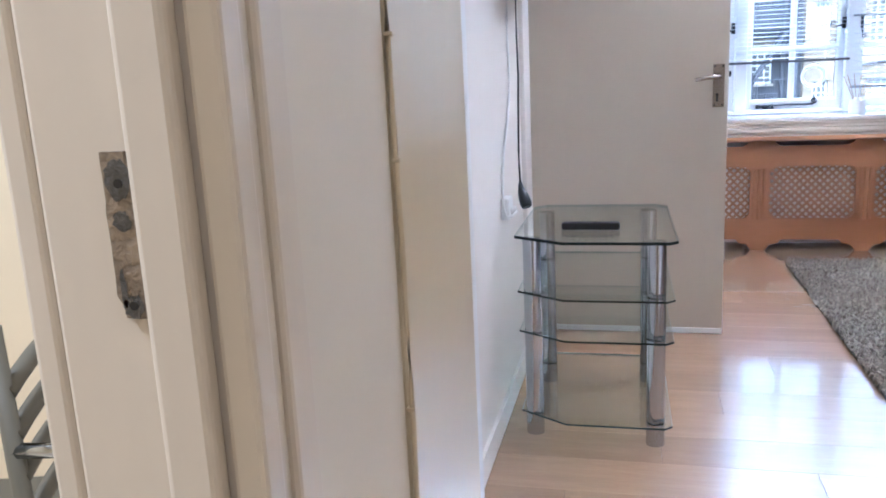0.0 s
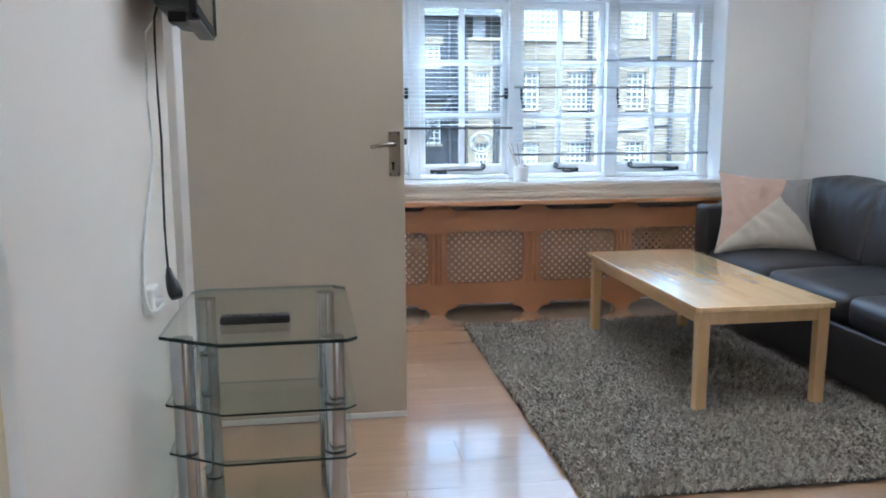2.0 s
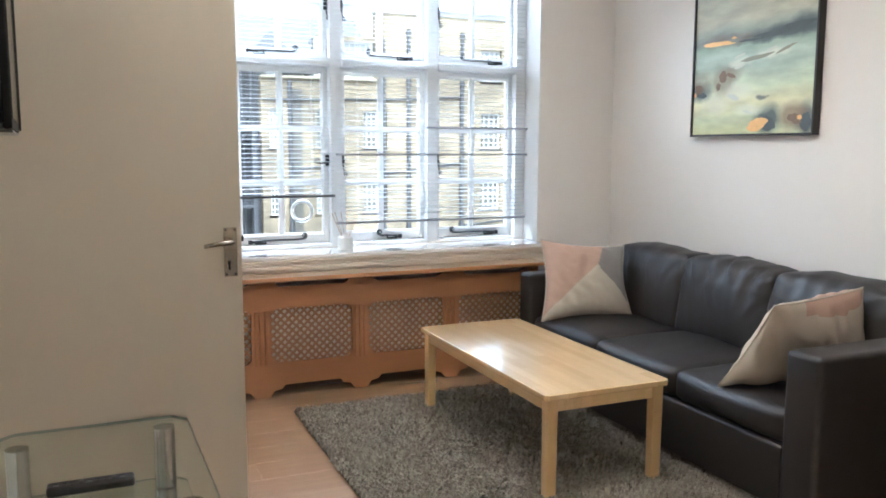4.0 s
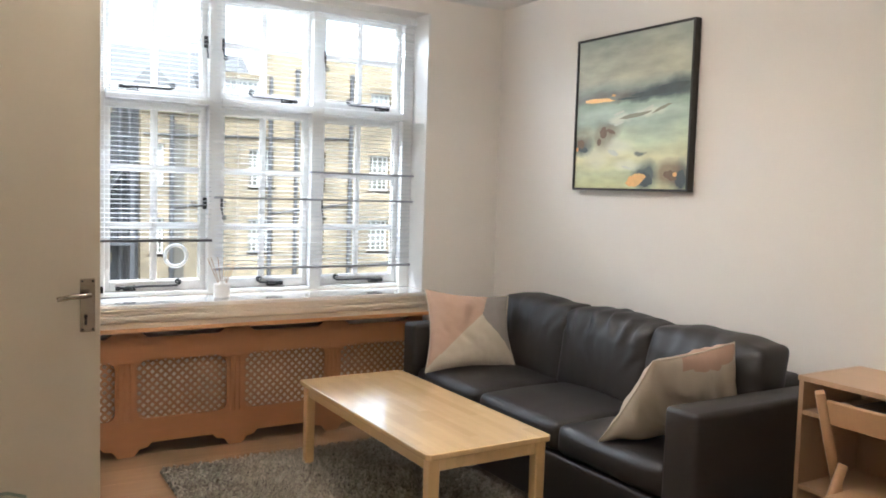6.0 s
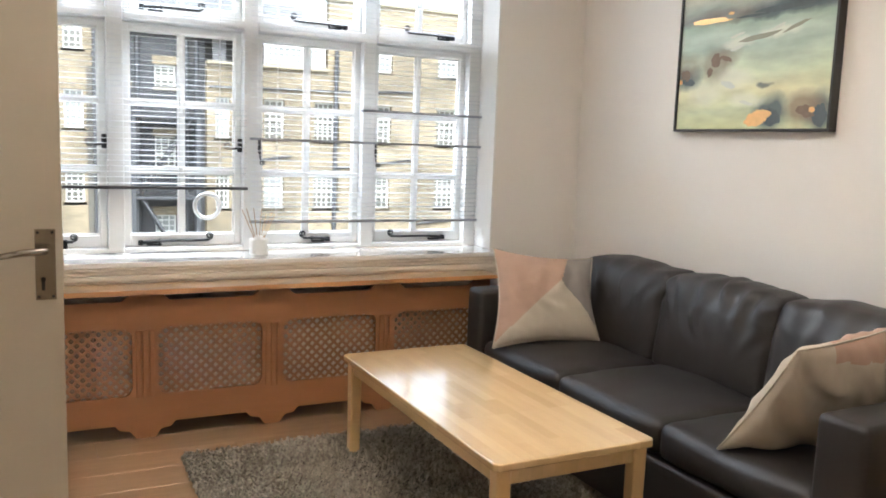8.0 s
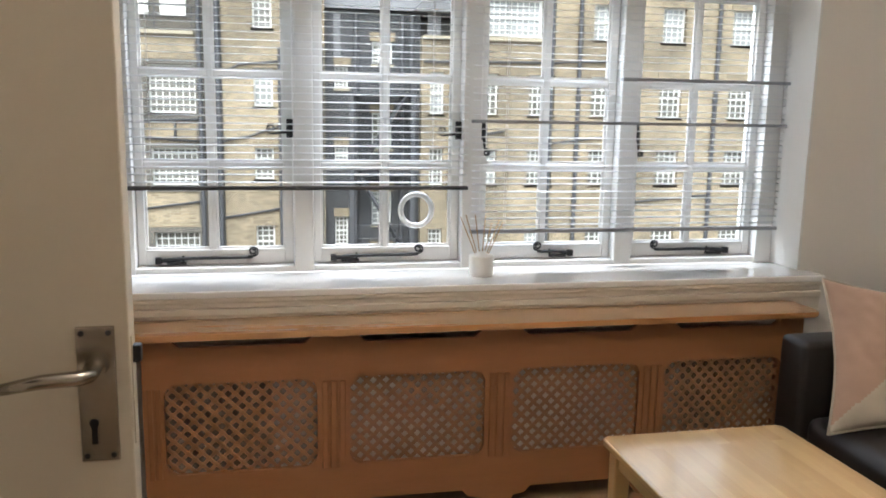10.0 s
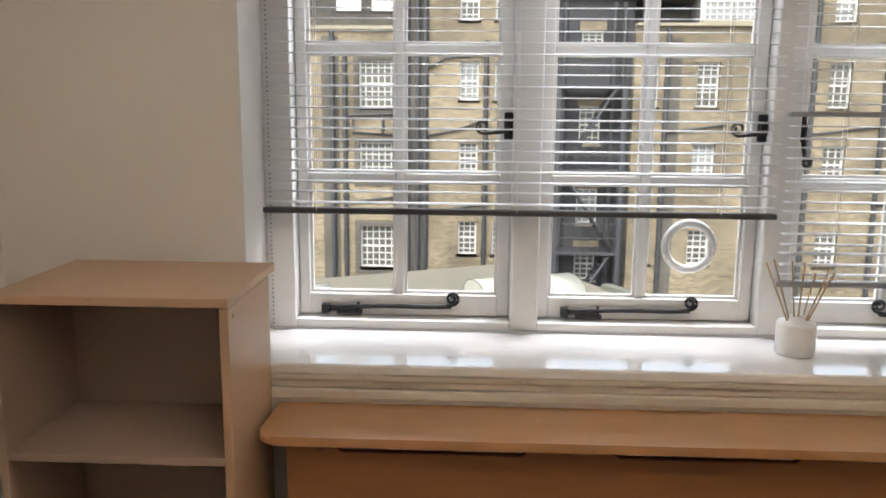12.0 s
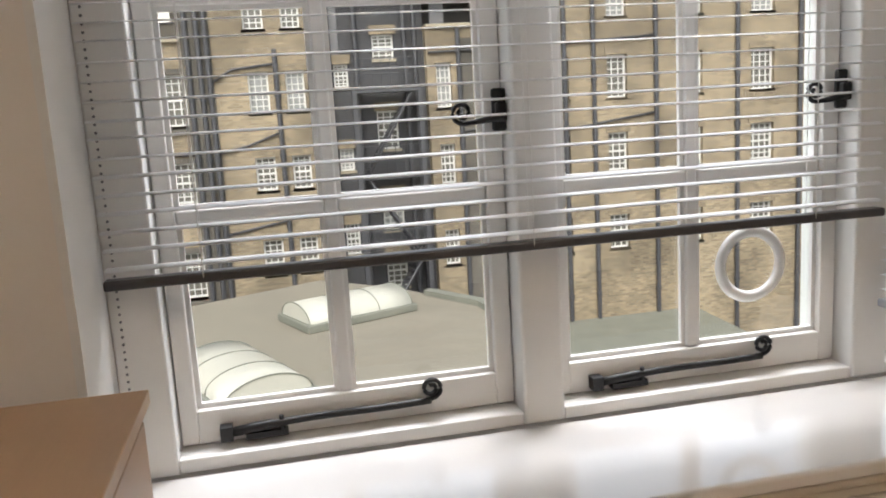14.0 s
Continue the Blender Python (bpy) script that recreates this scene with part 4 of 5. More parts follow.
canvas = slab("canvas", paint_mat(), 4.722, 4.752, PY0 + 0.012, PY1 - 0.012, PZ0 + 0.012, PZ1 - 0.012, pc, 0)
GOLD = mat("gold_leaf", (0.8, 0.47, 0.2), 0.35, 0.5, vary=0.2, scale=30)


def stroke(material, u, v, w, h, seed, lift=0.0015, turn=0.0):
    """A dab of paint of uneven outline on the canvas; u along it, v up, as parts of its size."""
    cy, cz = PY1 - 0.012 - u * (PY1 - PY0 - 0.024), PZ0 + 0.012 + v * (PZ1 - PZ0 - 0.024)
    bm = bmesh.new()
    ring = []
    for k in range(72):
        a = 2 * math.pi * k / 72
        r = 0.98 + 0.3 * noise.noise(Vector((math.cos(a) * 1.7 + seed, math.sin(a) * 1.7, seed * 3))) + 0.07 * noise.noise(Vector((math.cos(a) * 5 + seed, math.sin(a) * 5, seed * 5)))
        yy, zz_ = w * r * math.cos(a), h * r * math.sin(a)
        y2, z2 = yy * math.cos(turn) - zz_ * math.sin(turn), yy * math.sin(turn) + zz_ * math.cos(turn)
        ring.append(bm.verts.new((4.722 - lift, min(max(cy + y2, PY0 + 0.013), PY1 - 0.013), min(max(cz + z2, PZ0 + 0.013), PZ1 - 0.013))))
    bm.faces.new(ring)
    part("brush_stroke", bm, material, canvas)


PDARK = mat("slate_blue_paint", (0.085, 0.105, 0.11), 0.5, vary=0.35, scale=14, fine=60, bump=0.3)
PUMB = mat("umber_paint", (0.2, 0.135, 0.09), 0.5, vary=0.4, scale=16, fine=60, bump=0.3)
PPALE = mat("pale_wave_paint", (0.62, 0.64, 0.55), 0.5, vary=0.12, scale=18, fine=60, bump=0.3)
POLIVE = mat("grey_olive_paint", (0.3, 0.3, 0.22), 0.5, vary=0.2, scale=14, fine=60, bump=0.3)
for args in ((POLIVE, 0.55, 0.47, 0.12, 0.012, 31, 0.001, -0.1), (POLIVE, 0.78, 0.503, 0.07, 0.008, 33, 0.001, -0.3), (PDARK, 0.74, 0.603, 0.2, 0.014, 35, 0.001, -0.03), (PDARK, 0.86, 0.628, 0.11, 0.02, 37, 0.0012, -0.05), (PDARK, 0.5, 0.583, 0.1, 0.006, 39, 0.001, 0.0), (PUMB, 0.27, 0.37, 0.03, 0.035, 41, 0.001, 0.3), (PUMB, 0.34, 0.375, 0.035, 0.012, 42, 0.001, 0.3), (PUMB, 0.23, 0.31, 0.018, 0.022, 43, 0.0012, 0.0), (PDARK, 0.075, 0.262, 0.045, 0.016, 45, 0.001, 0.1), (PUMB, 0.05, 0.30, 0.03, 0.03, 47, 0.001, 0.2), (PPALE, 0.41, 0.493, 0.045, 0.007, 49, 0.0012, -0.2), (PPALE, 0.41, 0.425, 0.04, 0.008, 51, 0.0012, -0.25), (PPALE, 0.67, 0.508, 0.04, 0.007, 53, 0.0012, -0.35), (PPALE, 0.37, 0.235, 0.05, 0.014, 55, 0.001, 0.3), (PPALE, 0.5, 0.135, 0.04, 0.008, 57, 0.001, 0.25), (PDARK, 0.665, 0.062, 0.055, 0.04, 61, 0.001, 0.4), (PDARK, 0.95, 0.06, 0.035, 0.05, 63, 0.001, 0.0), (PUMB, 0.87, 0.085, 0.045, 0.026, 65, 0.0012, 0.2), (GOLD, 0.21, 0.588, 0.135, 0.013, 2, 0.002, 0.03), (GOLD, 0.355, 0.613, 0.018, 0.007, 4, 0.002, 0), (GOLD, 0.58, 0.055, 0.075, 0.033, 13, 0.002, -0.3), (GOLD, 0.905, 0.09, 0.015, 0.012, 17, 0.002, 0), (GOLD, 0.015, 0.265, 0.012, 0.013, 25, 0.002, 0)):
    stroke(*args)
settle(pc)

# ---- the opened door ----
dr = thing("door_1", "plain cream-painted flush door standing open with a chrome lever handle", "door", 1.5, 4.02, 0.012, kind="structure")
slab("door_leaf", DOORP, 1.085, 1.893, 4.002, 4.042, 0.026, 2.03, dr, 0.002)


# White slab added in place of daylight coming through the gap below the door
slab("door_gap_light", WPLAS, 1.10, 1.892, 3.9985, 4.0415, 0.003, 0.0255, dr, 0.001, label="white strip standing in for light in the gap under the door")


def lever_set(ys, d):
    bm = bmesh.new()
    addbox(bm, 1.832, 1.877, min(ys, ys + d * 0.005), max(ys, ys + d * 0.005), 0.975, 1.147)
    bevel(bm, 0.0015, 2)
    plate = part("lock_plate", bm, STEEL, dr, "worn chrome lock plate")
    for xx in (1.839, 1.870):
        for z in (0.983, 1.139):
            bm = bmesh.new()
            addcyl(bm, (xx, ys + d * 0.0045, z), (xx, ys + d * 0.0065, z), 0.0035, 10)
            part("screw", bm, IRON, plate)
    bm = bmesh.new()
    addcyl(bm, (1.855, ys + d * 0.0045, 1.097), (1.855, ys + d * 0.018, 1.097), 0.013, 18)
    addtube(bm, [(1.855, ys + d * 0.014, 1.097), (1.855, ys + d * 0.045, 1.098), (1.843, ys + d * 0.052, 1.098), (1.805, ys + d * 0.052, 1.096), (1.76, ys + d * 0.05, 1.088)], [0.008, 0.008, 0.009, 0.0085, 0.007], 10)
    part("lever_handle", bm, STEEL, plate)
    bm = bmesh.new()
    addcyl(bm, (1.849, ys + d * 0.0045, 1.025), (1.849, ys + d * 0.0062, 1.025), 0.006, 12)
    addbox(bm, 1.8455, 1.8525, min(ys + d * 0.0045, ys + d * 0.0062), max(ys + d * 0.0045, ys + d * 0.0062), 0.998, 1.025)
    part("keyhole", bm, IRON, plate)


lever_set(4.002, -1)
slab("latch", IRON, 1.893, 1.904, 4.014, 4.030, 1.095, 1.117, dr, 0.002)
slab("lock_forend", DOORP, 1.8925, 1.8945, 4.011, 4.033, 0.99, 1.13, dr, 0)
for z in (0.25, 1.75):
    bm = bmesh.new()
    addcyl(bm, (1.081, 3.999, z), (1.081, 3.999, z + 0.09), 0.005, 10)
    part("hinge", bm, STEEL, dr)
settle(dr)
tagged(slab("door_architrave", WALL, 1.02, 1.076, 3.90, 3.985, 0, 2.1, None, 0.005, 3), "white gloss painted strip of door frame", "door frame", kind="structure")

# ---- glass television stand ----
gs = thing("glass_stand", "four-tier clear glass stand on thick chrome tube legs", "tv stand", 1.4, 3.15, 0)
OUT = [(1.160, 2.935), (1.318, 2.836), (1.628, 2.838), (1.652, 2.862), (1.640, 3.455), (1.600, 3.50), (1.20, 3.50), (1.160, 3.46)]
for z, sc in ((0.652, 1.0), (0.476, 0.99), (0.345, 0.98), (0.072, 0.975)):
    bm = bmesh.new()
    pts = [(1.405 + (x - 1.405) * sc, 3.17 + (y - 3.17) * sc) for x, y in OUT]
    if z < 0.6:
        pts = [(1.405 + (x - 1.405) * 0.985, y) for x, y in pts]
    n = len(pts)
    lo, hi = [bm.verts.new((x, y, z)) for x, y in pts], [bm.verts.new((x, y, z + (0.009 if z > 0.6 else 0.006))) for x, y in pts]
    bm.faces.new(lo[::-1])
    bm.faces.new(hi)
    for i in range(n):
        bm.faces.new((lo[i], lo[(i + 1) % n], hi[(i + 1) % n], hi[i])).material_index = 1 if i < 3 else 2
    part("glass_shelf", bm, [TGLASS, TEDGE, TSIDE], gs)
for xx, yy in ((1.213, 2.945), (1.592, 2.905), (1.213, 3.40), (1.575, 3.435)):
    for z0, z1 in ((0.0, 0.0715), (0.0785, 0.3445), (0.3515, 0.4755), (0.4825, 0.6515)):
        bm = bmesh.new()
        addcyl(bm, (xx, yy, z0), (xx, yy, z1), 0.0285, 24)
        part("leg_tube", bm, CHROME, gs)
settle(gs)
bm = bmesh.new()
addbox(bm, 1.30, 1.482, 3.012, 3.052, 0.6615, 0.684)
bevel(bm, 0.007, 3)
rm = tagged(part("remote_control", bm, BLACK), "black remote control lying on the glass top", "remote control")
for i in range(9):
    for j in range(2):
        o = slab("button", SILVER if (i + j) % 4 == 0 else BLACK, 1.315 + i * 0.017, 1.325 + i * 0.017, 3.02 + j * 0.013, 3.028 + j * 0.013, 0.684, 0.6855, rm, 0)

# ---- television on the wall, its lead and socket ----
tv = thing("television", "flat black television on a wall bracket beside the open door", "television", 1.27, 3.05, 1.46)
# built flat along y, then toed in a little towards the wall at its far end
TOE = Matrix.Translation((1.277, 3.05, 0)) @ Matrix.Rotation(radians(3.3), 4, "Z")


def tv_box(name, material, x0, x1, y0, y1, z0, z1, bev=0.003, label="", taper=0.0):
    bm = bmesh.new()
    addbox(bm, x0, x1, y0, y1, z0, z1)
    if taper:
        for v in bm.verts:
            if v.co.x < (x0 + x1) / 2:
                v.co.z += taper if v.co.z < (z0 + z1) / 2 else -taper
                v.co.y += 0.3 * taper if v.co.y < (y0 + y1) / 2 else -taper
    if bev:
        bevel(bm, bev, 2)
    bmesh.ops.transform(bm, matrix=TOE, verts=bm.verts[:])
    return part(name, bm, material, tv, label)


tv_box("bezel", mat("matt_black_bezel", (0.012, 0.012, 0.013), 0.6, vary=0.2, bump=0.0, spec=0.2), -0.018, 0.0, 0.0, 0.71, 1.462, 1.90, 0.003)
tv_box("far_rim", BLACK, 0.0, 0.007, 0.692, 0.712, 1.468, 1.90, 0.002)
tv_box("screen", mat("television_screen", (0.012, 0.012, 0.014), 0.12, vary=0.1, bump=0.0, spec=0.8), 0.0, 0.0015, 0.02, 0.692, 1.485, 1.882, 0)
tv_box("rear_case", BLACK, -0.105, -0.018, 0.004, 0.66, 1.468, 1.87, 0.008, taper=0.012)
tv_box("lower_trim", SILVER, -0.05, -0.002, 0.12, 0.71, 1.455, 1.4615, 0.002, "grey plastic lower trim")
tv_box("port_block", BLACK, -0.075, -0.03, 0.04, 0.14, 1.442, 1.4675, 0.003)
slab("wall_bracket", BLACK, 1.10, 1.20, 3.30, 3.48, 1.58, 1.78, tv, 0.004)
settle(tv)
bm = bmesh.new()
addtube(bm, [(1.172, 3.12, 1.49), (1.159, 3.13, 1.455), (1.157, 3.13, 1.392), (1.157, 3.13, 1.269), (1.159, 3.131, 1.144), (1.156, 3.133, 1.046), (1.153, 3.135, 0.902), (1.154, 3.135, 0.85), (1.156, 3.135, 0.79)], 0.0032, 8)
lead = tagged(part("power_lead", bm, BLACK), "black power lead hanging down the wall to a plug", "cable")
bm = bmesh.new()
addtube(bm, [(1.156, 3.135, 0.80), (1.16, 3.128, 0.775), (1.168, 3.118, 0.755), (1.177, 3.107, 0.733), (1.181, 3.102, 0.722)], [0.006, 0.012, 0.018, 0.02, 0.016], 10)
part("plug", bm, BLACK, lead)
bm = bmesh.new()
addbox(bm, 1.10, 1.128, 3.055, 3.145, 0.685, 0.757)
bevel(bm, 0.006, 2)
sk = tagged(part("wall_socket", bm, WPLAS), "white plastic wall socket above the stand", "wall socket")
bm = bmesh.new()
addcyl(bm, (1.126, 3.09, 0.712), (1.15, 3.095, 0.718), 0.014, 16, 0.011)
part("white_plug", bm, WPLAS, sk)
bm = bmesh.new()
addtube(bm, [(1.15, 3.22, 1.47), (1.11, 3.27, 1.433), (1.108, 3.255, 1.34), (1.108, 3.251, 1.258), (1.108, 3.268, 1.16), (1.108, 3.262, 1.08), (1.108, 3.20, 1.0), (1.108, 3.13, 0.93), (1.108, 3.07, 0.85), (1.109, 3.05, 0.78), (1.112, 3.045, 0.73), (1.12, 3.05, 0.70), (1.135, 3.065, 0.695), (1.15, 3.085, 0.712)], 0.0042, 8)
tagged(part("aerial_cable", bm, WPLAS), "white cable looping down the wall from the television", "cable")

# ---- reed diffuser on the sill ----
df = thing("reed_diffuser", "white ceramic reed diffuser jar with thin sticks on the sill", "diffuser", 2.842, 5.945, 0.797)
bm = bmesh.new()
prof = [(0.0, 0.797), (0.044, 0.797), (0.047, 0.801), (0.047, 0.872), (0.044, 0.878), (0.02, 0.881), (0.018, 0.893), (0.013, 0.893), (0.012, 0.87)]
n = 28
rings = [[bm.verts.new((2.842 + r * math.cos(2 * math.pi * k / n), 5.945 + r * math.sin(2 * math.pi * k / n), z)) for k in range(n)] for r, z in prof[1:]]
for a, b in zip(rings, rings[1:]):
    for k in range(n):
        bm.faces.new((a[k], a[(k + 1) % n], b[(k + 1) % n], b[k])).smooth = True
bm.faces.new(rings[0][::-1])
part("jar", bm, CERAM, df)
for dx, dy, h in ((-0.085, 0.0, 0.225), (-0.06, 0.02, 0.23), (-0.035, -0.03, 0.235), (0.04, 0.01, 0.2), (0.065, -0.01, 0.215), (0.02, 0.03, 0.225), (0.085, 0.01, 0.2)):
    bm = bmesh.new()
    addcyl(bm, (2.842 - dx * 0.12, 5.945 - dy * 0.12, 0.80), (2.842 + dx, 5.945 + dy, 0.80 + h), 0.0022, 6)
    part("reed", bm, REED, df)
settle(df)

# ---- desk with shelves, folding chair ----
dk = thing("desk", "beech laminate desk with open side shelves behind the sofa", "desk", 4.55, 2.7, 0)
DX0, DX1, DY0, DY1 = 4.338, 4.75, 2.1, 3.17
slab("desktop", BEECH, DX0, DX1, DY0, DY1, 0.762, 0.782, dk, 0.002)
slab("side", BEECH, DX0 + 0.01, DX1, DY1 - 0.02, DY1, 0, 0.762, dk, 0.0015)
slab("side", BEECH, DX0 + 0.01, DX1, DY0, DY0 + 0.02, 0, 0.762, dk, 0.0015)
slab("divider", BEECH, DX0 + 0.01, DX1, 2.72, 2.738, 0, 0.64, dk, 0.0015)
for z in (0.645, 0.345, 0.06):
    slab("shelf", BEECH, DX0 + 0.012, DX1 - 0.006, DY0 + 0.02 if z > 0.6 else 2.738, DY1 - 0.02, z - 0.018, z, dk, 0.0015)
slab("back", BEECH, DX1 - 0.006, DX1, DY0 + 0.02, DY1 - 0.02, 0.04, 0.762, dk, 0)
settle(dk)
bm = bmesh.new()
addbox(bm, 4.38, 4.70, 2.45, 3.04, 0.6455, 0.67)
bevel(bm, 0.006, 2)
tagged(part("black_folder", bm, BLACK), "flat black folder lying in the desk shelf", "folder")
ch = thing("folding_chair", "light wooden folding chair standing at the desk", "chair", 4.15, 2.75, 0)
CHW = mat("brown_beech_wood", (0.5, 0.3, 0.155), 0.4, vary=0.12, scale=5, fine=40, stretch=(6, 6, 0.8))
for yy in (2.55, 2.93):
    bm = bmesh.new()
    addtube(bm, [(4.12, yy, 0.79), (4.20, yy, 0.58), (4.27, yy, 0.40), (4.34, yy, 0.0)], [0.021, 0.024, 0.023, 0.019], 4)
    part("back_leg", bm, CHW, ch)
    bm = bmesh.new()
    ya = yy + (0.045 if yy < 2.7 else -0.045)
    addtube(bm, [(4.215, ya, 0.525), (4.15, ya, 0.40), (3.95, ya, 0.0)], [0.021, 0.022, 0.018], 4)
    part("front_leg", bm, CHW, ch)
bm = bmesh.new()
addbox(bm, -0.008, 0.008, 2.572, 2.908, 0.0, 0.095, Matrix.Translation((4.165, 0, 0.675)) @ Matrix.Rotation(radians(-20), 4, "Y"))
bevel(bm, 0.004, 2)
part("back_slat", bm, CHW, ch)
slab("seat", CHW, 3.98, 4.235, 2.61, 2.86, 0.425, 0.443, ch, 0.006, 2)
settle(ch)

# ---- kitchen chair seen through the side doorway ----
kc = thing("kitchen_chair", "grey-olive wooden ladder-back kitchen chair", "chair", 0.74, 1.2, 0)
NEARP, FARP = Vector((0.742, 1.30, 0)), Vector((0.66, 1.72, 0))
for p in (NEARP, FARP):
    bm = bmesh.new()
    addtube(bm, [p, p + Vector((0, 0, 0.45)), p + Vector((-0.004, 0, 0.885))], [0.013, 0.014, 0.0115], 10)
    part("back_post", bm, CHAIRW, kc)
    bm = bmesh.new()
    addtube(bm, [p + Vector((-0.36, -0.09, 0)), p + Vector((-0.36, -0.09, 0.44))], 0.014, 10)
    part("front_leg", bm, CHAIRW, kc)
for z in (0.795, 0.735, 0.675, 0.61, 0.55):
    bm = bmesh.new()
    addtube(bm, [NEARP.lerp(FARP, u) + Vector((0, 0, z + 0.19 * u * (1 - u))) for u in np.linspace(0, 1, 13)], 0.0125, 8)
    part("back_rail", bm, CHAIRW, kc)
bm = bmesh.new()
addtube(bm, [NEARP + Vector((0, 0, 0.715)), NEARP + Vector((0.06, 0.0, 0.72)), NEARP + Vector((0.11, 0.01, 0.722))], 0.011, 8)
part("arm_bar", bm, CHROME, kc, "glossy metal bar")
bm = bmesh.new()
addprism(bm, [(NEARP.x - 0.01, NEARP.y), (FARP.x - 0.01, FARP.y), (FARP.x - 0.38, FARP.y - 0.1), (NEARP.x - 0.38, NEARP.y - 0.1)], 0.44, 0.465)
bevel(bm, 0.008, 2)
part("seat", bm, CHAIRW, kc)
settle(kc)
kl = thing("kitchen_ceiling_light", "round opal ceiling light glowing warm in the kitchen", "ceiling light", 0.2, 0.6, 2.6)
bm = bmesh.new()
addcyl(bm, (0.2, 0.6, 2.66), (0.2, 0.6, 2.72), 0.16, 28)
part("opal_shade", bm, WPLAS, kl)
settle(kl)
klamp = new("kitchen_lamp", bpy.data.lights.new("kitchen_lamp", "AREA"))
klamp.data.shape, klamp.data.size, klamp.data.energy, klamp.data.color = "DISK", 0.3, 20, (1.0, 0.88, 0.7)
klamp.matrix_world = look((0.2, 0.6, 2.65), (0.2, 0.6, 0))


def ceiling_light(x, y, watts, size, tint, label, up=False):
    """A round ceiling light: base, opal shade and the lamp in it; or an added, unseen hanging bowl that throws its
    light up.
    """
    c = thing("ceiling_light", label, "ceiling light", x, y, HC - 0.1)
    bm = bmesh.new()
    addcyl(bm, (x, y, HC - 0.03), (x, y, HC), size * 0.55, 32)
    part("base", bm, WPLAS, c)
    bm = bmesh.new()
    drop = 0.42 if up else 0.0
    addcyl(bm, (x, y, HC - 0.075 - drop), (x, y, HC - 0.03 - drop), size * 0.42, 32, size * 0.5)
    part("opal_shade", bm, WPLAS, c)
    if up:
        bm = bmesh.new()
        addcyl(bm, (x, y, HC - 0.45), (x, y, HC - 0.03), 0.008, 10)
        part("hanging_rod", bm, WPLAS, c)
    settle(c)
    lamp = new("ceiling_lamp", bpy.data.lights.new("ceiling_lamp", "AREA"))
    lamp.data.shape, lamp.data.size, lamp.data.energy, lamp.data.color = "DISK", size, watts, tint
    lamp.matrix_world = look((x, y, HC - 0.43), (x, y, HC)) if up else look((x, y, HC - 0.08), (x, y, 0))


# Unseen uplight added to fill the living room by bounce off the ceiling
ceiling_light(2.75, 3.75, 35, 0.45, (1.0, 0.86, 0.7), "added unseen opal bowl light filling the living room", True)
ceiling_light(1.75, 0.0, 3.1, 0.7, (1.0, 0.82, 0.6), "round flush opal ceiling light of the hall")

# ---- outside: ground, flat roof, buildings ----
tagged(slab("ground", TARM, -400, 400, -400, 800, -8.6, -8.4, None, 0), "dark courtyard ground between the buildings", "ground", kind="structure")
fr_ = thing("flat_roof", "pale felted flat roof with barrel skylights below the window", "roof", 0, 15, -2.7)
bm = bmesh.new()
addprism(bm, [(-9, 8.5), (6.2, 8.5), (6.1, 18.0), (5.85, 20.6), (4.4, 23.2), (2.8, 24.9), (-1.4, 22.8), (-9, 19.4)], -8.4, -2.7)
part("roof_block", bm, ROOFF, fr_)
bm = bmesh.new()
for (xa, ya), (xb, yb) in (((6.2, 8.5), (6.1, 18.0)), ((6.1, 18.0), (5.85, 20.6)), ((5.85, 20.6), (5.0, 22.1))):
    d = Vector((xb - xa, yb - ya, 0))
    m = Matrix.Translation((xa, ya, -2.7)) @ Matrix.Rotation(math.atan2(d.y, d.x), 4, "Z")
    addbox(bm, 0, d.length, -0.12, 0.12, 0, 0.12, m)
part("parapet_edge", bm, ROOFG, fr_)
settle(fr_)


def barrel(cx, cy, w, ln_, turn):
    """Barrel-vaulted skylight on a kerb; the vault runs along its length."""
    t = thing("skylight", "white barrel-vaulted rooflight on the pale flat roof", "skylight", cx, cy, -2.7, "rooflights")
    m = Matrix.Translation((cx, cy, -2.7)) @ Matrix.Rotation(turn, 4, "Z")
    bm = bmesh.new()
    addbox(bm, -ln_ / 2 - 0.08, ln_ / 2 + 0.08, -w / 2 - 0.08, w / 2 + 0.08, 0, 0.16, m)
    bevel(bm, 0.02, 1)
    part("kerb", bm, ROOFG, t)
    bm = bmesh.new()
    n = 14
    rows = [[bm.verts.new(m @ Vector((x, -w / 2 * math.cos(math.pi * k / n), 0.16 + 0.32 * math.sin(math.pi * k / n)))) for k in range(n + 1)] for x in np.linspace(-ln_ / 2, ln_ / 2, 5)]
    for a, b in zip(rows, rows[1:]):
        for k in range(n):
            bm.faces.new((a[k], a[k + 1], b[k + 1], b[k])).smooth = True
    bm.faces.new(rows[0])
    bm.faces.new(rows[-1][::-1])
    part("vault", bm, SKYL, t)
    for x in np.linspace(-ln_ / 2, ln_ / 2, 4):
        bm = bmesh.new()
        addtube(bm, [m @ Vector((x, -w / 2 * math.cos(math.pi * k / n), 0.16 + 0.325 * math.sin(math.pi * k / n))) for k in range(n + 1)], 0.012, 6)
        part("glazing_rib", bm, ROOFG, t)
    settle(t)


barrel(3.1, 20.95, 1.3, 2.3, radians(22))
barrel(1.05, 17.15, 1.35, 2.3, radians(112))
barrel(-1.95, 19.45, 1.3, 2.3, radians(22))
lr = thing("lower_roof", "grey lead-covered lean-to roof against the brick building", "roof", 9, 18, -6)
bm = bmesh.new()
addprism(bm, [(6.4, 14.0), (16, 13.0), (16, 29.95), (10.4, 29.95)], -8.4, -6.5)
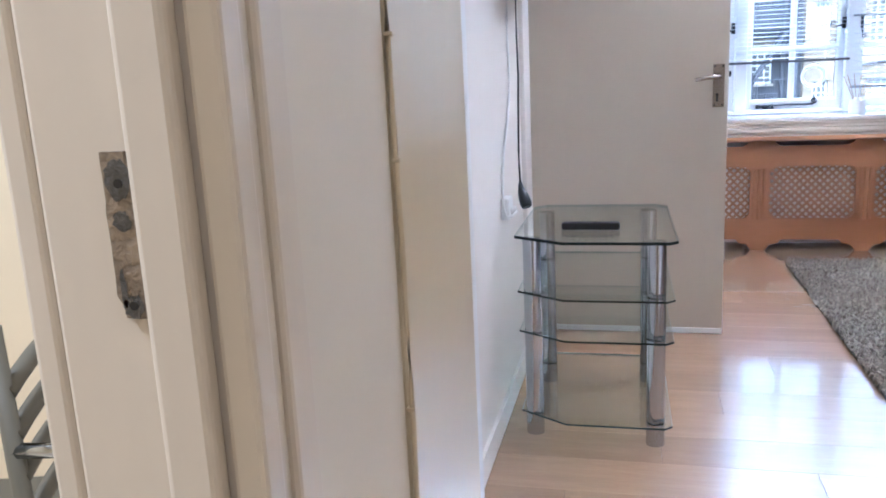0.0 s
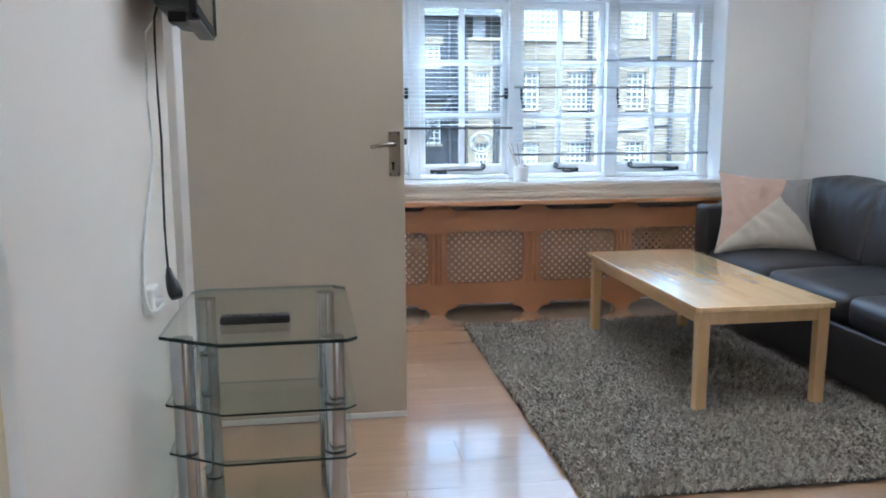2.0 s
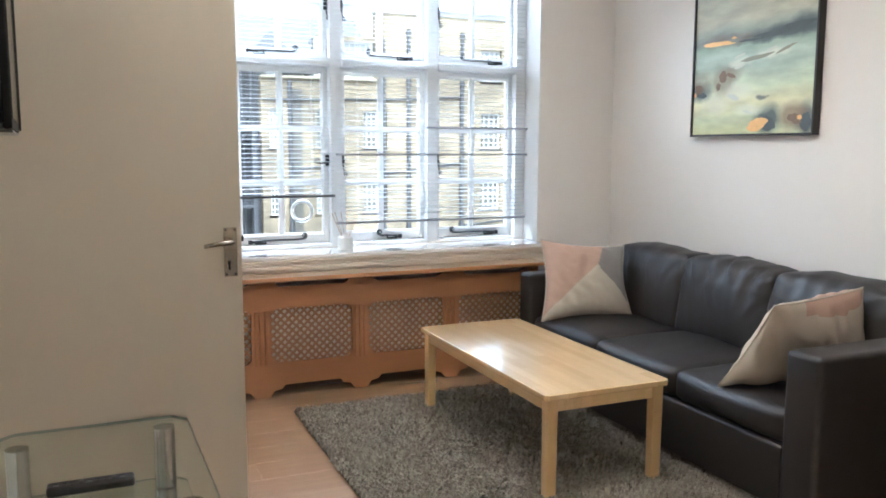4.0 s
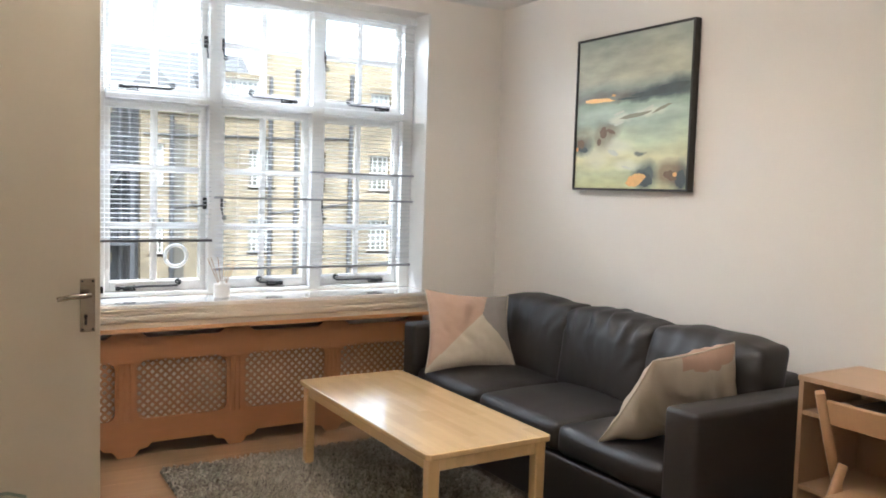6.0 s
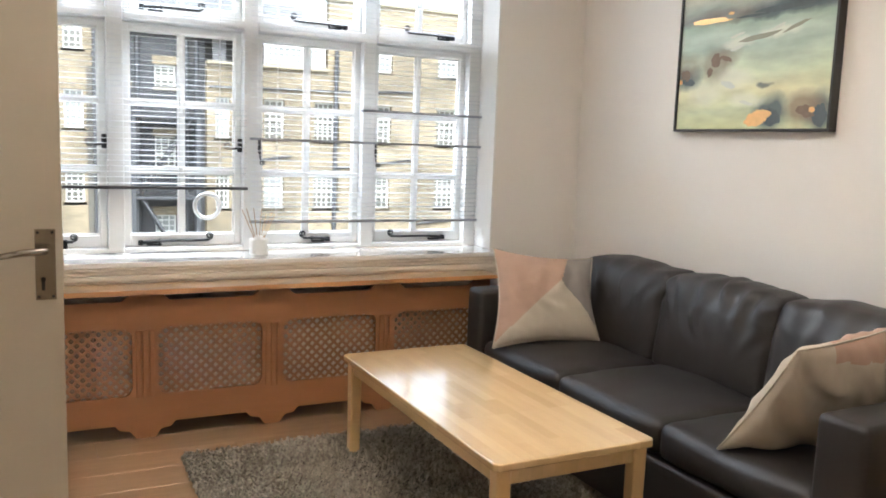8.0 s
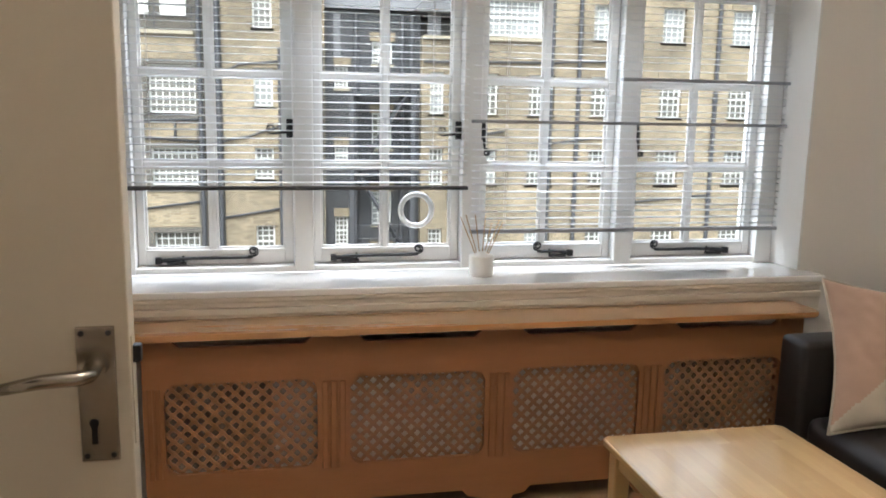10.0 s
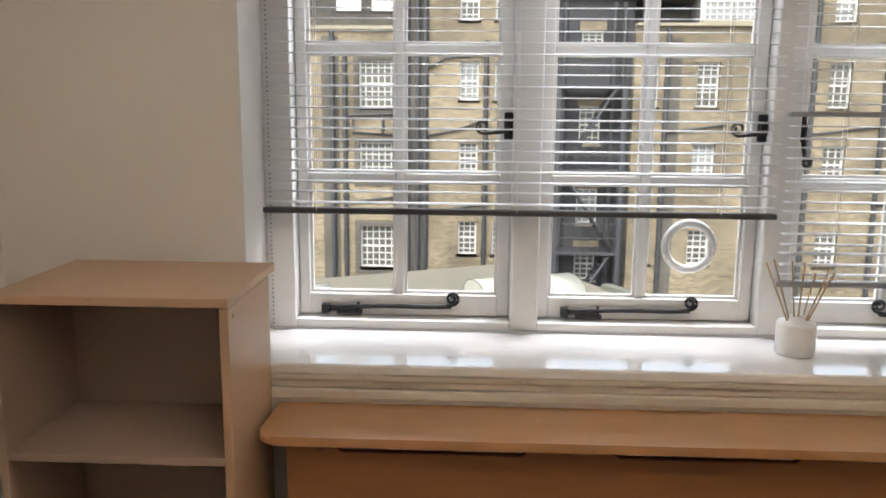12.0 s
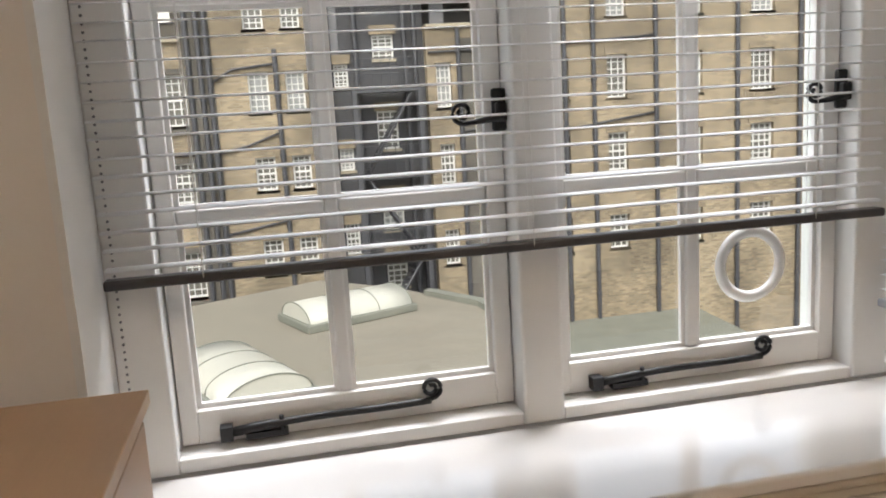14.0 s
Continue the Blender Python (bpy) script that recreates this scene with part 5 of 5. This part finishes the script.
for v in bm.verts:
    if v.co.z > -7 and v.co.y > 20:
        v.co.z += 0.5
part("lead_roof", bm, ROOFG, lr)
settle(lr)

bl = thing("brick_building", "long yellow stock brick building with white sash windows and slate roof", "building", 6, 34, -8.4)
FYB = 30.0
WINS = []
COLS = [(-8.6, 1.2), (-4.9, 0.7), (-1.05, 1.42), (1.74, 0.6), (2.83, 0.56), (7.43, 0.48), (9.2, 0.7), (11.1, 0.92), (13.25, 0.7), (15.9, 0.88), (18.6, 0.9), (21.0, 0.7), (24.0, 1.0)]
for cx, w in COLS:
    rows = [(1.3, 2.8), (-1.0, 0.2), (-3.9, -2.5)] if w > 1.1 else [(1.55, 2.76), (-0.8, 0.22), (-3.42, -2.32)] if cx < 3.7 else [(1.4, 2.78), (-1.0, 0.25), (-3.65, -2.5)]
    if 0 < cx < 3.7 or cx > 11.7:
        rows.append((4.0, 5.2))
    WINS += [(cx - w / 2, cx + w / 2, z0, z1) for z0, z1 in rows]
bmw = punched([(-16, -8.4), (3.7, -8.4), (3.7, 6.1), (-0.35, 6.1), (-0.35, 3.7), (-16, 3.7)], [[(a, c0), (b, c0), (b, c1), (a, c1)] for a, b, c0, c1 in WINS if b < 3.7], FYB, FYB + 0.35)
part("brick_wall", bmw, BRICK, bl)
bmw = punched([(6.9, -8.4), (30, -8.4), (30, 6.35), (11.12, 6.35), (11.12, 3.85), (6.9, 3.85)], [[(a, c0), (b, c0), (b, c1), (a, c1)] for a, b, c0, c1 in WINS if a > 6.9], FYB, FYB + 0.35)
part("brick_wall", bmw, BRICK, bl)
DW = [(5.3, 5.98, 0.2, 1.4), (5.3, 5.98, -2.4, -1.25), (5.3, 5.98, -4.3, -3.25), (5.3, 5.98, 3.0, 3.75), (4.05, 4.5, 2.2, 2.9), (4.05, 4.5, -0.4, 0.3), (4.05, 4.5, -3.1, -2.1)]
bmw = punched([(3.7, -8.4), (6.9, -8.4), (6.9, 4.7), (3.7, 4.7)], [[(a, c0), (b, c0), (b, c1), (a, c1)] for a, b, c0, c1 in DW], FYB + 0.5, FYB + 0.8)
part("recessed_wall", bmw, BRICKD, bl, "near-black recessed brick bay")
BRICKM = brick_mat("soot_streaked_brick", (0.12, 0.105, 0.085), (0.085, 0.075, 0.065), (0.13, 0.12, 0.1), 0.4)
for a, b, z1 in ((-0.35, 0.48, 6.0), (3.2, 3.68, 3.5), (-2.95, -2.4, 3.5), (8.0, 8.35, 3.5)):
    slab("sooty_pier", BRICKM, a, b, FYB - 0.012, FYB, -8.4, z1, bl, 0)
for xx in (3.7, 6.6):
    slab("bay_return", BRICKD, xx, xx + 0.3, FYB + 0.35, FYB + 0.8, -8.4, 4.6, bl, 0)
slab("stone_band", STONE, -0.35, 3.7, FYB - 0.08, FYB, 6.1, 6.26, bl, 0.02)
slab("ledge", STONE, -16, -0.36, FYB - 0.14, FYB + 1.0, 3.7, 3.82, bl, 0.02)
slab("ledge", STONE, 6.9, 11.11, FYB - 0.14, FYB + 0.3, 3.85, 3.95, bl, 0.02)
# set-back upper storey behind the ledge, with its thin iron railing
slab("upper_storey", BRICKM, -16, -0.36, FYB + 1.0, FYB + 1.5, 3.7, 6.2, bl, 0)
for x0 in (-9.0, -5.2, -2.6, -1.45):
    slab("upper_window", WFR, x0, x0 + 0.8, FYB + 0.93, FYB + 0.999, 4.35, 5.5, bl, 0.01)
bm = bmesh.new()
for z in (4.25, 4.6):
    addcyl(bm, (-16, FYB - 0.05, z), (-0.36, FYB - 0.05, z), 0.022, 6)
for x in np.arange(-15.8, -0.3, 1.1):
    addcyl(bm, (x, FYB - 0.05, 3.82), (x, FYB - 0.05, 4.62), 0.022, 6)
part("railing", bm, PIPE, bl, "thin dark iron railing")
slab("bay_door", SLATE, 3.78, 4.25, FYB + 0.44, FYB + 0.499, 2.95, 4.6, bl, 0.01)
slab("terrace_door", SLATE, 7.15, 7.6, FYB + 0.36, FYB + 0.42, 3.95, 4.95, bl, 0.01)
slab("core", TARM, -16, 30, FYB + 1.6, FYB + 9, -8.4, 4.6, bl, 0)
bm = bmesh.new()
for x0, x1, h, e in ((-16, 3.7, 2.2, 6.28), (3.7, 11.1, 1.65, 4.75)):
    vs = [bm.verts.new(p) for p in ((x0, FYB + (0.3 if x0 > 0 else 0.9), e), (x1, FYB + (0.3 if x0 > 0 else 0.9), e), (x1, FYB + 2.4, e + h), (x0, FYB + 2.4, e + h), (x1, FYB + 9, e + h), (x0, FYB + 9, e + h), (x0, FYB + 9, e), (x1, FYB + 9, e))]
    for f in ((0, 1, 2, 3), (3, 2, 4, 5), (5, 4, 7, 6), (0, 3, 5, 6), (1, 7, 4, 2), (0, 6, 7, 1)):
        bm.faces.new([vs[i] for i in f])
part("slate_roof", bm, SLATE, bl)
slab("coping", STONE, 11.08, 30, FYB - 0.08, FYB + 0.43, 6.35, 6.47, bl, 0.02)
for xx in (-3.0,):
    st = slab("chimney", BRICK, xx, xx + 1.1, FYB + 2.6, FYB + 3.2, 6.0, 9.4, bl, 0.02)
    for k in range(3):
        bm = bmesh.new()
        addcyl(bm, (xx + 0.25 + 0.3 * k, FYB + 2.9, 9.4), (xx + 0.25 + 0.3 * k, FYB + 2.9, 9.9), 0.13, 12, 0.1)
        part("chimney_pot", bm, STONE, st)
for a, b, c0, c1 in WINS:
    if b - a > 1.2 and b < 3:
        bm = bmesh.new()
        for q in ((a - 0.16, a, c0 - 0.2, c1 + 0.16), (b, b + 0.16, c0 - 0.2, c1 + 0.16), (a, b, c1, c1 + 0.16), (a, b, c0 - 0.2, c0 - 0.09)):
            addbox(bm, q[0], q[1], FYB - 0.05, FYB - 0.0005, q[2], q[3])
        part("window_surround", bm, BRICKM, bl, "dark sooty window surround")
SASHES = {}


def far_window(a, b, c0, c1, depth, k):
    """White small-paned sash window: frame and bars in one mesh, its glass behind."""
    w, h = round(b - a, 2), round(c1 - c0, 2)
    if (w, h) not in SASHES:
        bm = bmesh.new()
        e = 0.055
        for q in ((0, e, 0, h), (w - e, w, 0, h), (e, w - e, 0, e), (e, w - e, h - e, h), (e, w - e, h / 2 - 0.03, h / 2 + 0.03)):
            addbox(bm, q[0], q[1], 0, 0.07, q[2], q[3])
        nx = max(3, round(w / 0.2))
        for i in range(1, nx):
            addbox(bm, w * i / nx - 0.016, w * i / nx + 0.016, 0.015, 0.05, e, h - e)
        for i in (1, 2, 4, 5):
            addbox(bm, e, w - e, 0.018, 0.047, h * i / 6 - 0.016, h * i / 6 + 0.016)
        g = bmesh.new()
        addbox(g, 0.02, w - 0.02, 0.055, 0.065, 0.02, h - 0.02)
        s = bmesh.new()
        addbox(s, -0.06, w + 0.06, -0.16, 0.05, -0.09, 0)
        SASHES[w, h] = mesh_of("window", bm, WFR), mesh_of("window_glass", g, PANED), mesh_of("sill", s, STONE)
    f, g, s = SASHES[w, h]
    ob = new("window", f)
    ob.parent = bl
    ob.matrix_parent_inverse = Matrix.Translation(-bl.location)
    ob.location = (a, depth, c0)
    for nm, me_ in (("window_glass", g), ("window_sill", s)):
        o = new(nm, me_)
        o.parent = ob
        if nm == "window_glass" and k % 4 == 1:
            o.data = o.data.copy()
            o.data.materials[0] = PANEL
    lt = new("lintel", LINT if depth < FYB + 0.4 else LINTD)
    lt.parent = ob
    lt.location, lt.scale = (-0.08, -0.19, h), (w + 0.16, 1, 1)


bm = bmesh.new()
addbox(bm, 0, 1, 0, 0.1, 0, 0.2)
LINT = mesh_of("lintel", bm, BRICK)
bm = bmesh.new()
addbox(bm, 0, 1, 0, 0.1, 0, 0.28)
LINTD = mesh_of("lintel", bm, BRICK)
slab("dormer_box", SLATE, 8.85, 11.05, FYB + 0.12, FYB + 2.2, 3.96, 5.35, bl, 0.02)
slab("dormer_cheek", WFR, 8.85, 11.05, FYB + 0.09, FYB + 0.12, 3.96, 5.3, bl, 0.01)
far_window(8.93, 10.97, 4.02, 5.22, FYB + 0.02, 1)
bm = bmesh.new()
vs = [bm.verts.new(p) for p in ((6.6, FYB - 0.1, 4.72), (8.0, FYB - 0.1, 4.72), (7.3, FYB - 0.1, 5.45), (6.6, FYB + 1.6, 4.72), (8.0, FYB + 1.6, 4.72), (7.3, FYB + 1.6, 5.45))]
for f in ((0, 1, 2), (5, 4, 3), (0, 2, 5, 3), (1, 4, 5, 2), (0, 3, 4, 1)):
    bm.faces.new([vs[i] for i in f])
part("dormer_gable", bm, SLATE, bl)
for k, q in enumerate(WINS):
    far_window(*q, FYB + 0.16, k)
for k, q in enumerate(DW):
    far_window(*q, FYB + 0.62, k)
for c in bl.children:
    if c.name.split(".")[0] != "window":
        c.matrix_parent_inverse = Matrix.Translation(-bl.location)
for x, y, z1 in ((-0.2, FYB - 0.09, 6.0), (0.12, FYB - 0.09, 6.0), (0.36, FYB - 0.09, 6.0), (3.45, FYB - 0.09, 6.2), (-2.6, FYB - 0.09, 3.7), (-2.2, FYB - 0.09, 3.2), (2.28, FYB - 0.09, 3.4), (7.9, FYB - 0.09, 3.8), (11.4, FYB - 0.09, 5.4), (12.4, FYB - 0.09, 5.8), (14.6, FYB - 0.09, 5.8), (17.6, FYB - 0.09, 5.8), (4.75, FYB + 0.4, 4.6), (6.3, FYB + 0.4, 4.6), (6.62, FYB + 0.35, 4.6), (-6.9, FYB - 0.09, 3.7), (20.0, FYB - 0.09, 5.8)):
    bm = bmesh.new()
    addcyl(bm, (x, y, -8.4), (x, y, z1), 0.075, 10)
    for z in np.arange(-7, z1, 1.8):
        addcyl(bm, (x, y, z), (x, y, z + 0.12), 0.1, 10)
    tagged(part("drainpipe", bm, PIPE), "dark iron drainpipe on the brick building", "drainpipe", "drainpipes")

for pts in ([(-2.2, 0.3), (-2.2, 0.98), (-2.05, 1.06), (-0.2, 1.1)], [(-1.95, 0.95), (-1.95, 0.5), (-0.2, 0.42)], [(-1.0, 1.06), (-1.0, 0.46)], [(-2.2, -1.75), (-0.2, -1.5)], [(0.4, 0.42), (1.3, 0.6), (2.28, 0.95)], [(0.4, 2.5), (1.0, 2.85), (2.28, 2.98)], [(0.4, -2.05), (2.28, -1.75)], [(7.9, 0.6), (9.8, 0.85)], [(11.4, 0.45), (14.6, 0.85)], [(11.4, 3.2), (14.6, 3.35)], [(14.6, -1.6), (17.6, -1.35)], [(6.95, 3.1), (11.4, 3.2)]):
    bm = bmesh.new()
    addtube(bm, [(x, FYB - 0.07, z) for x, z in pts], 0.04, 6)
    tagged(part("waste_pipe", bm, PIPE), "thin dark iron waste pipe run across the brick wall", "pipe", "waste pipes")
fe = thing("fire_escape", "dark iron fire escape stair in the near-black bay", "fire escape", 5.3, FYB, -8.4)
for k, z in enumerate((-3.15, -0.55, 2.05)):
    slab("landing", PIPE, 4.55, 6.45, FYB - 0.75, FYB + 0.33, z - 0.1, z, fe, 0.01)
    bm = bmesh.new()
    for h in (0.45, 0.9):
        addcyl(bm, (4.55, FYB - 0.72, z + h), (6.45, FYB - 0.72, z + h), 0.02, 6)
    for x in np.linspace(4.57, 6.43, 8):
        addcyl(bm, (x, FYB - 0.72, z), (x, FYB - 0.72, z + 0.9), 0.014, 5)
    part("rail", bm, PIPE, fe)
    lo = -5.6 if k == 0 else (-3.15, -0.55)[k - 1]
    xa, xb = (6.3, 4.75) if k % 2 else (4.75, 6.3)
    bm = bmesh.new()
    for y in (FYB - 0.66, FYB - 0.02):
        addtube(bm, [(xa, y, lo), (xb, y, z - 0.05)], 0.05, 4)
    for j in range(1, 12):
        u = j / 12
        addbox(bm, xa + (xb - xa) * u - 0.1, xa + (xb - xa) * u + 0.1, FYB - 0.66, FYB - 0.02, lo + (z - lo) * u - 0.012, lo + (z - lo) * u + 0.012)
    part("stair_flight", bm, PIPE, fe)
for x in (4.5, 6.5):
    bm = bmesh.new()
    addbox(bm, x - 0.07, x + 0.07, FYB - 0.79, FYB - 0.65, -8.4, 2.05)
    part("post", bm, PIPE, fe)
settle(fe)

# ---- floors ----
structure("subfloor", UNDER, 0.76, 4.95, 1.55, 5.89, -0.06, -0.012, "boards under the laminate", "floor")
structure("floor_hall", LAM, 1.30, 2.30, -1.6, 1.62, -0.05, -0.002, "wood laminate hall floor", "floor")
structure("floor_kitchen_end", TILE, -1.5, 0.98, 1.56, 2.3, -0.05, -0.004, "pale vinyl kitchen floor", "floor")
structure("floor_kitchen", TILE, -1.5, 1.30, -1.6, 1.56, -0.05, -0.004, "pale vinyl kitchen floor", "floor")
fl = tagged(new("floor"), "orange-brown wood laminate plank floor", "floor", kind="structure")
PW, PL = 0.192, 1.28
bm = bmesh.new()
addbox(bm, 0.0003, PL - 0.0003, 0.0003, PW - 0.0003, -0.011, 0)
bevel(bm, 0.0006, 1)
plank = mesh_of("plank", bm, LAM)
k = 0
y = 1.62
while y < 5.89:
    x = 0.76 - (0.0, 0.43, 0.86, 0.22, 0.7)[k % 5]
    while x < 4.76:
        x0, x1 = max(x, 0.765), min(x + PL, 4.755)
        if x1 - x0 > 0.05:
            o = new("plank", plank)
            o.parent = fl
            o.location, o.scale = (x0, y, 0), ((x1 - x0) / PL, 1 if y + PW < 5.89 else (5.888 - y) / PW, 1)
        x += PL
    y += PW
    k += 1
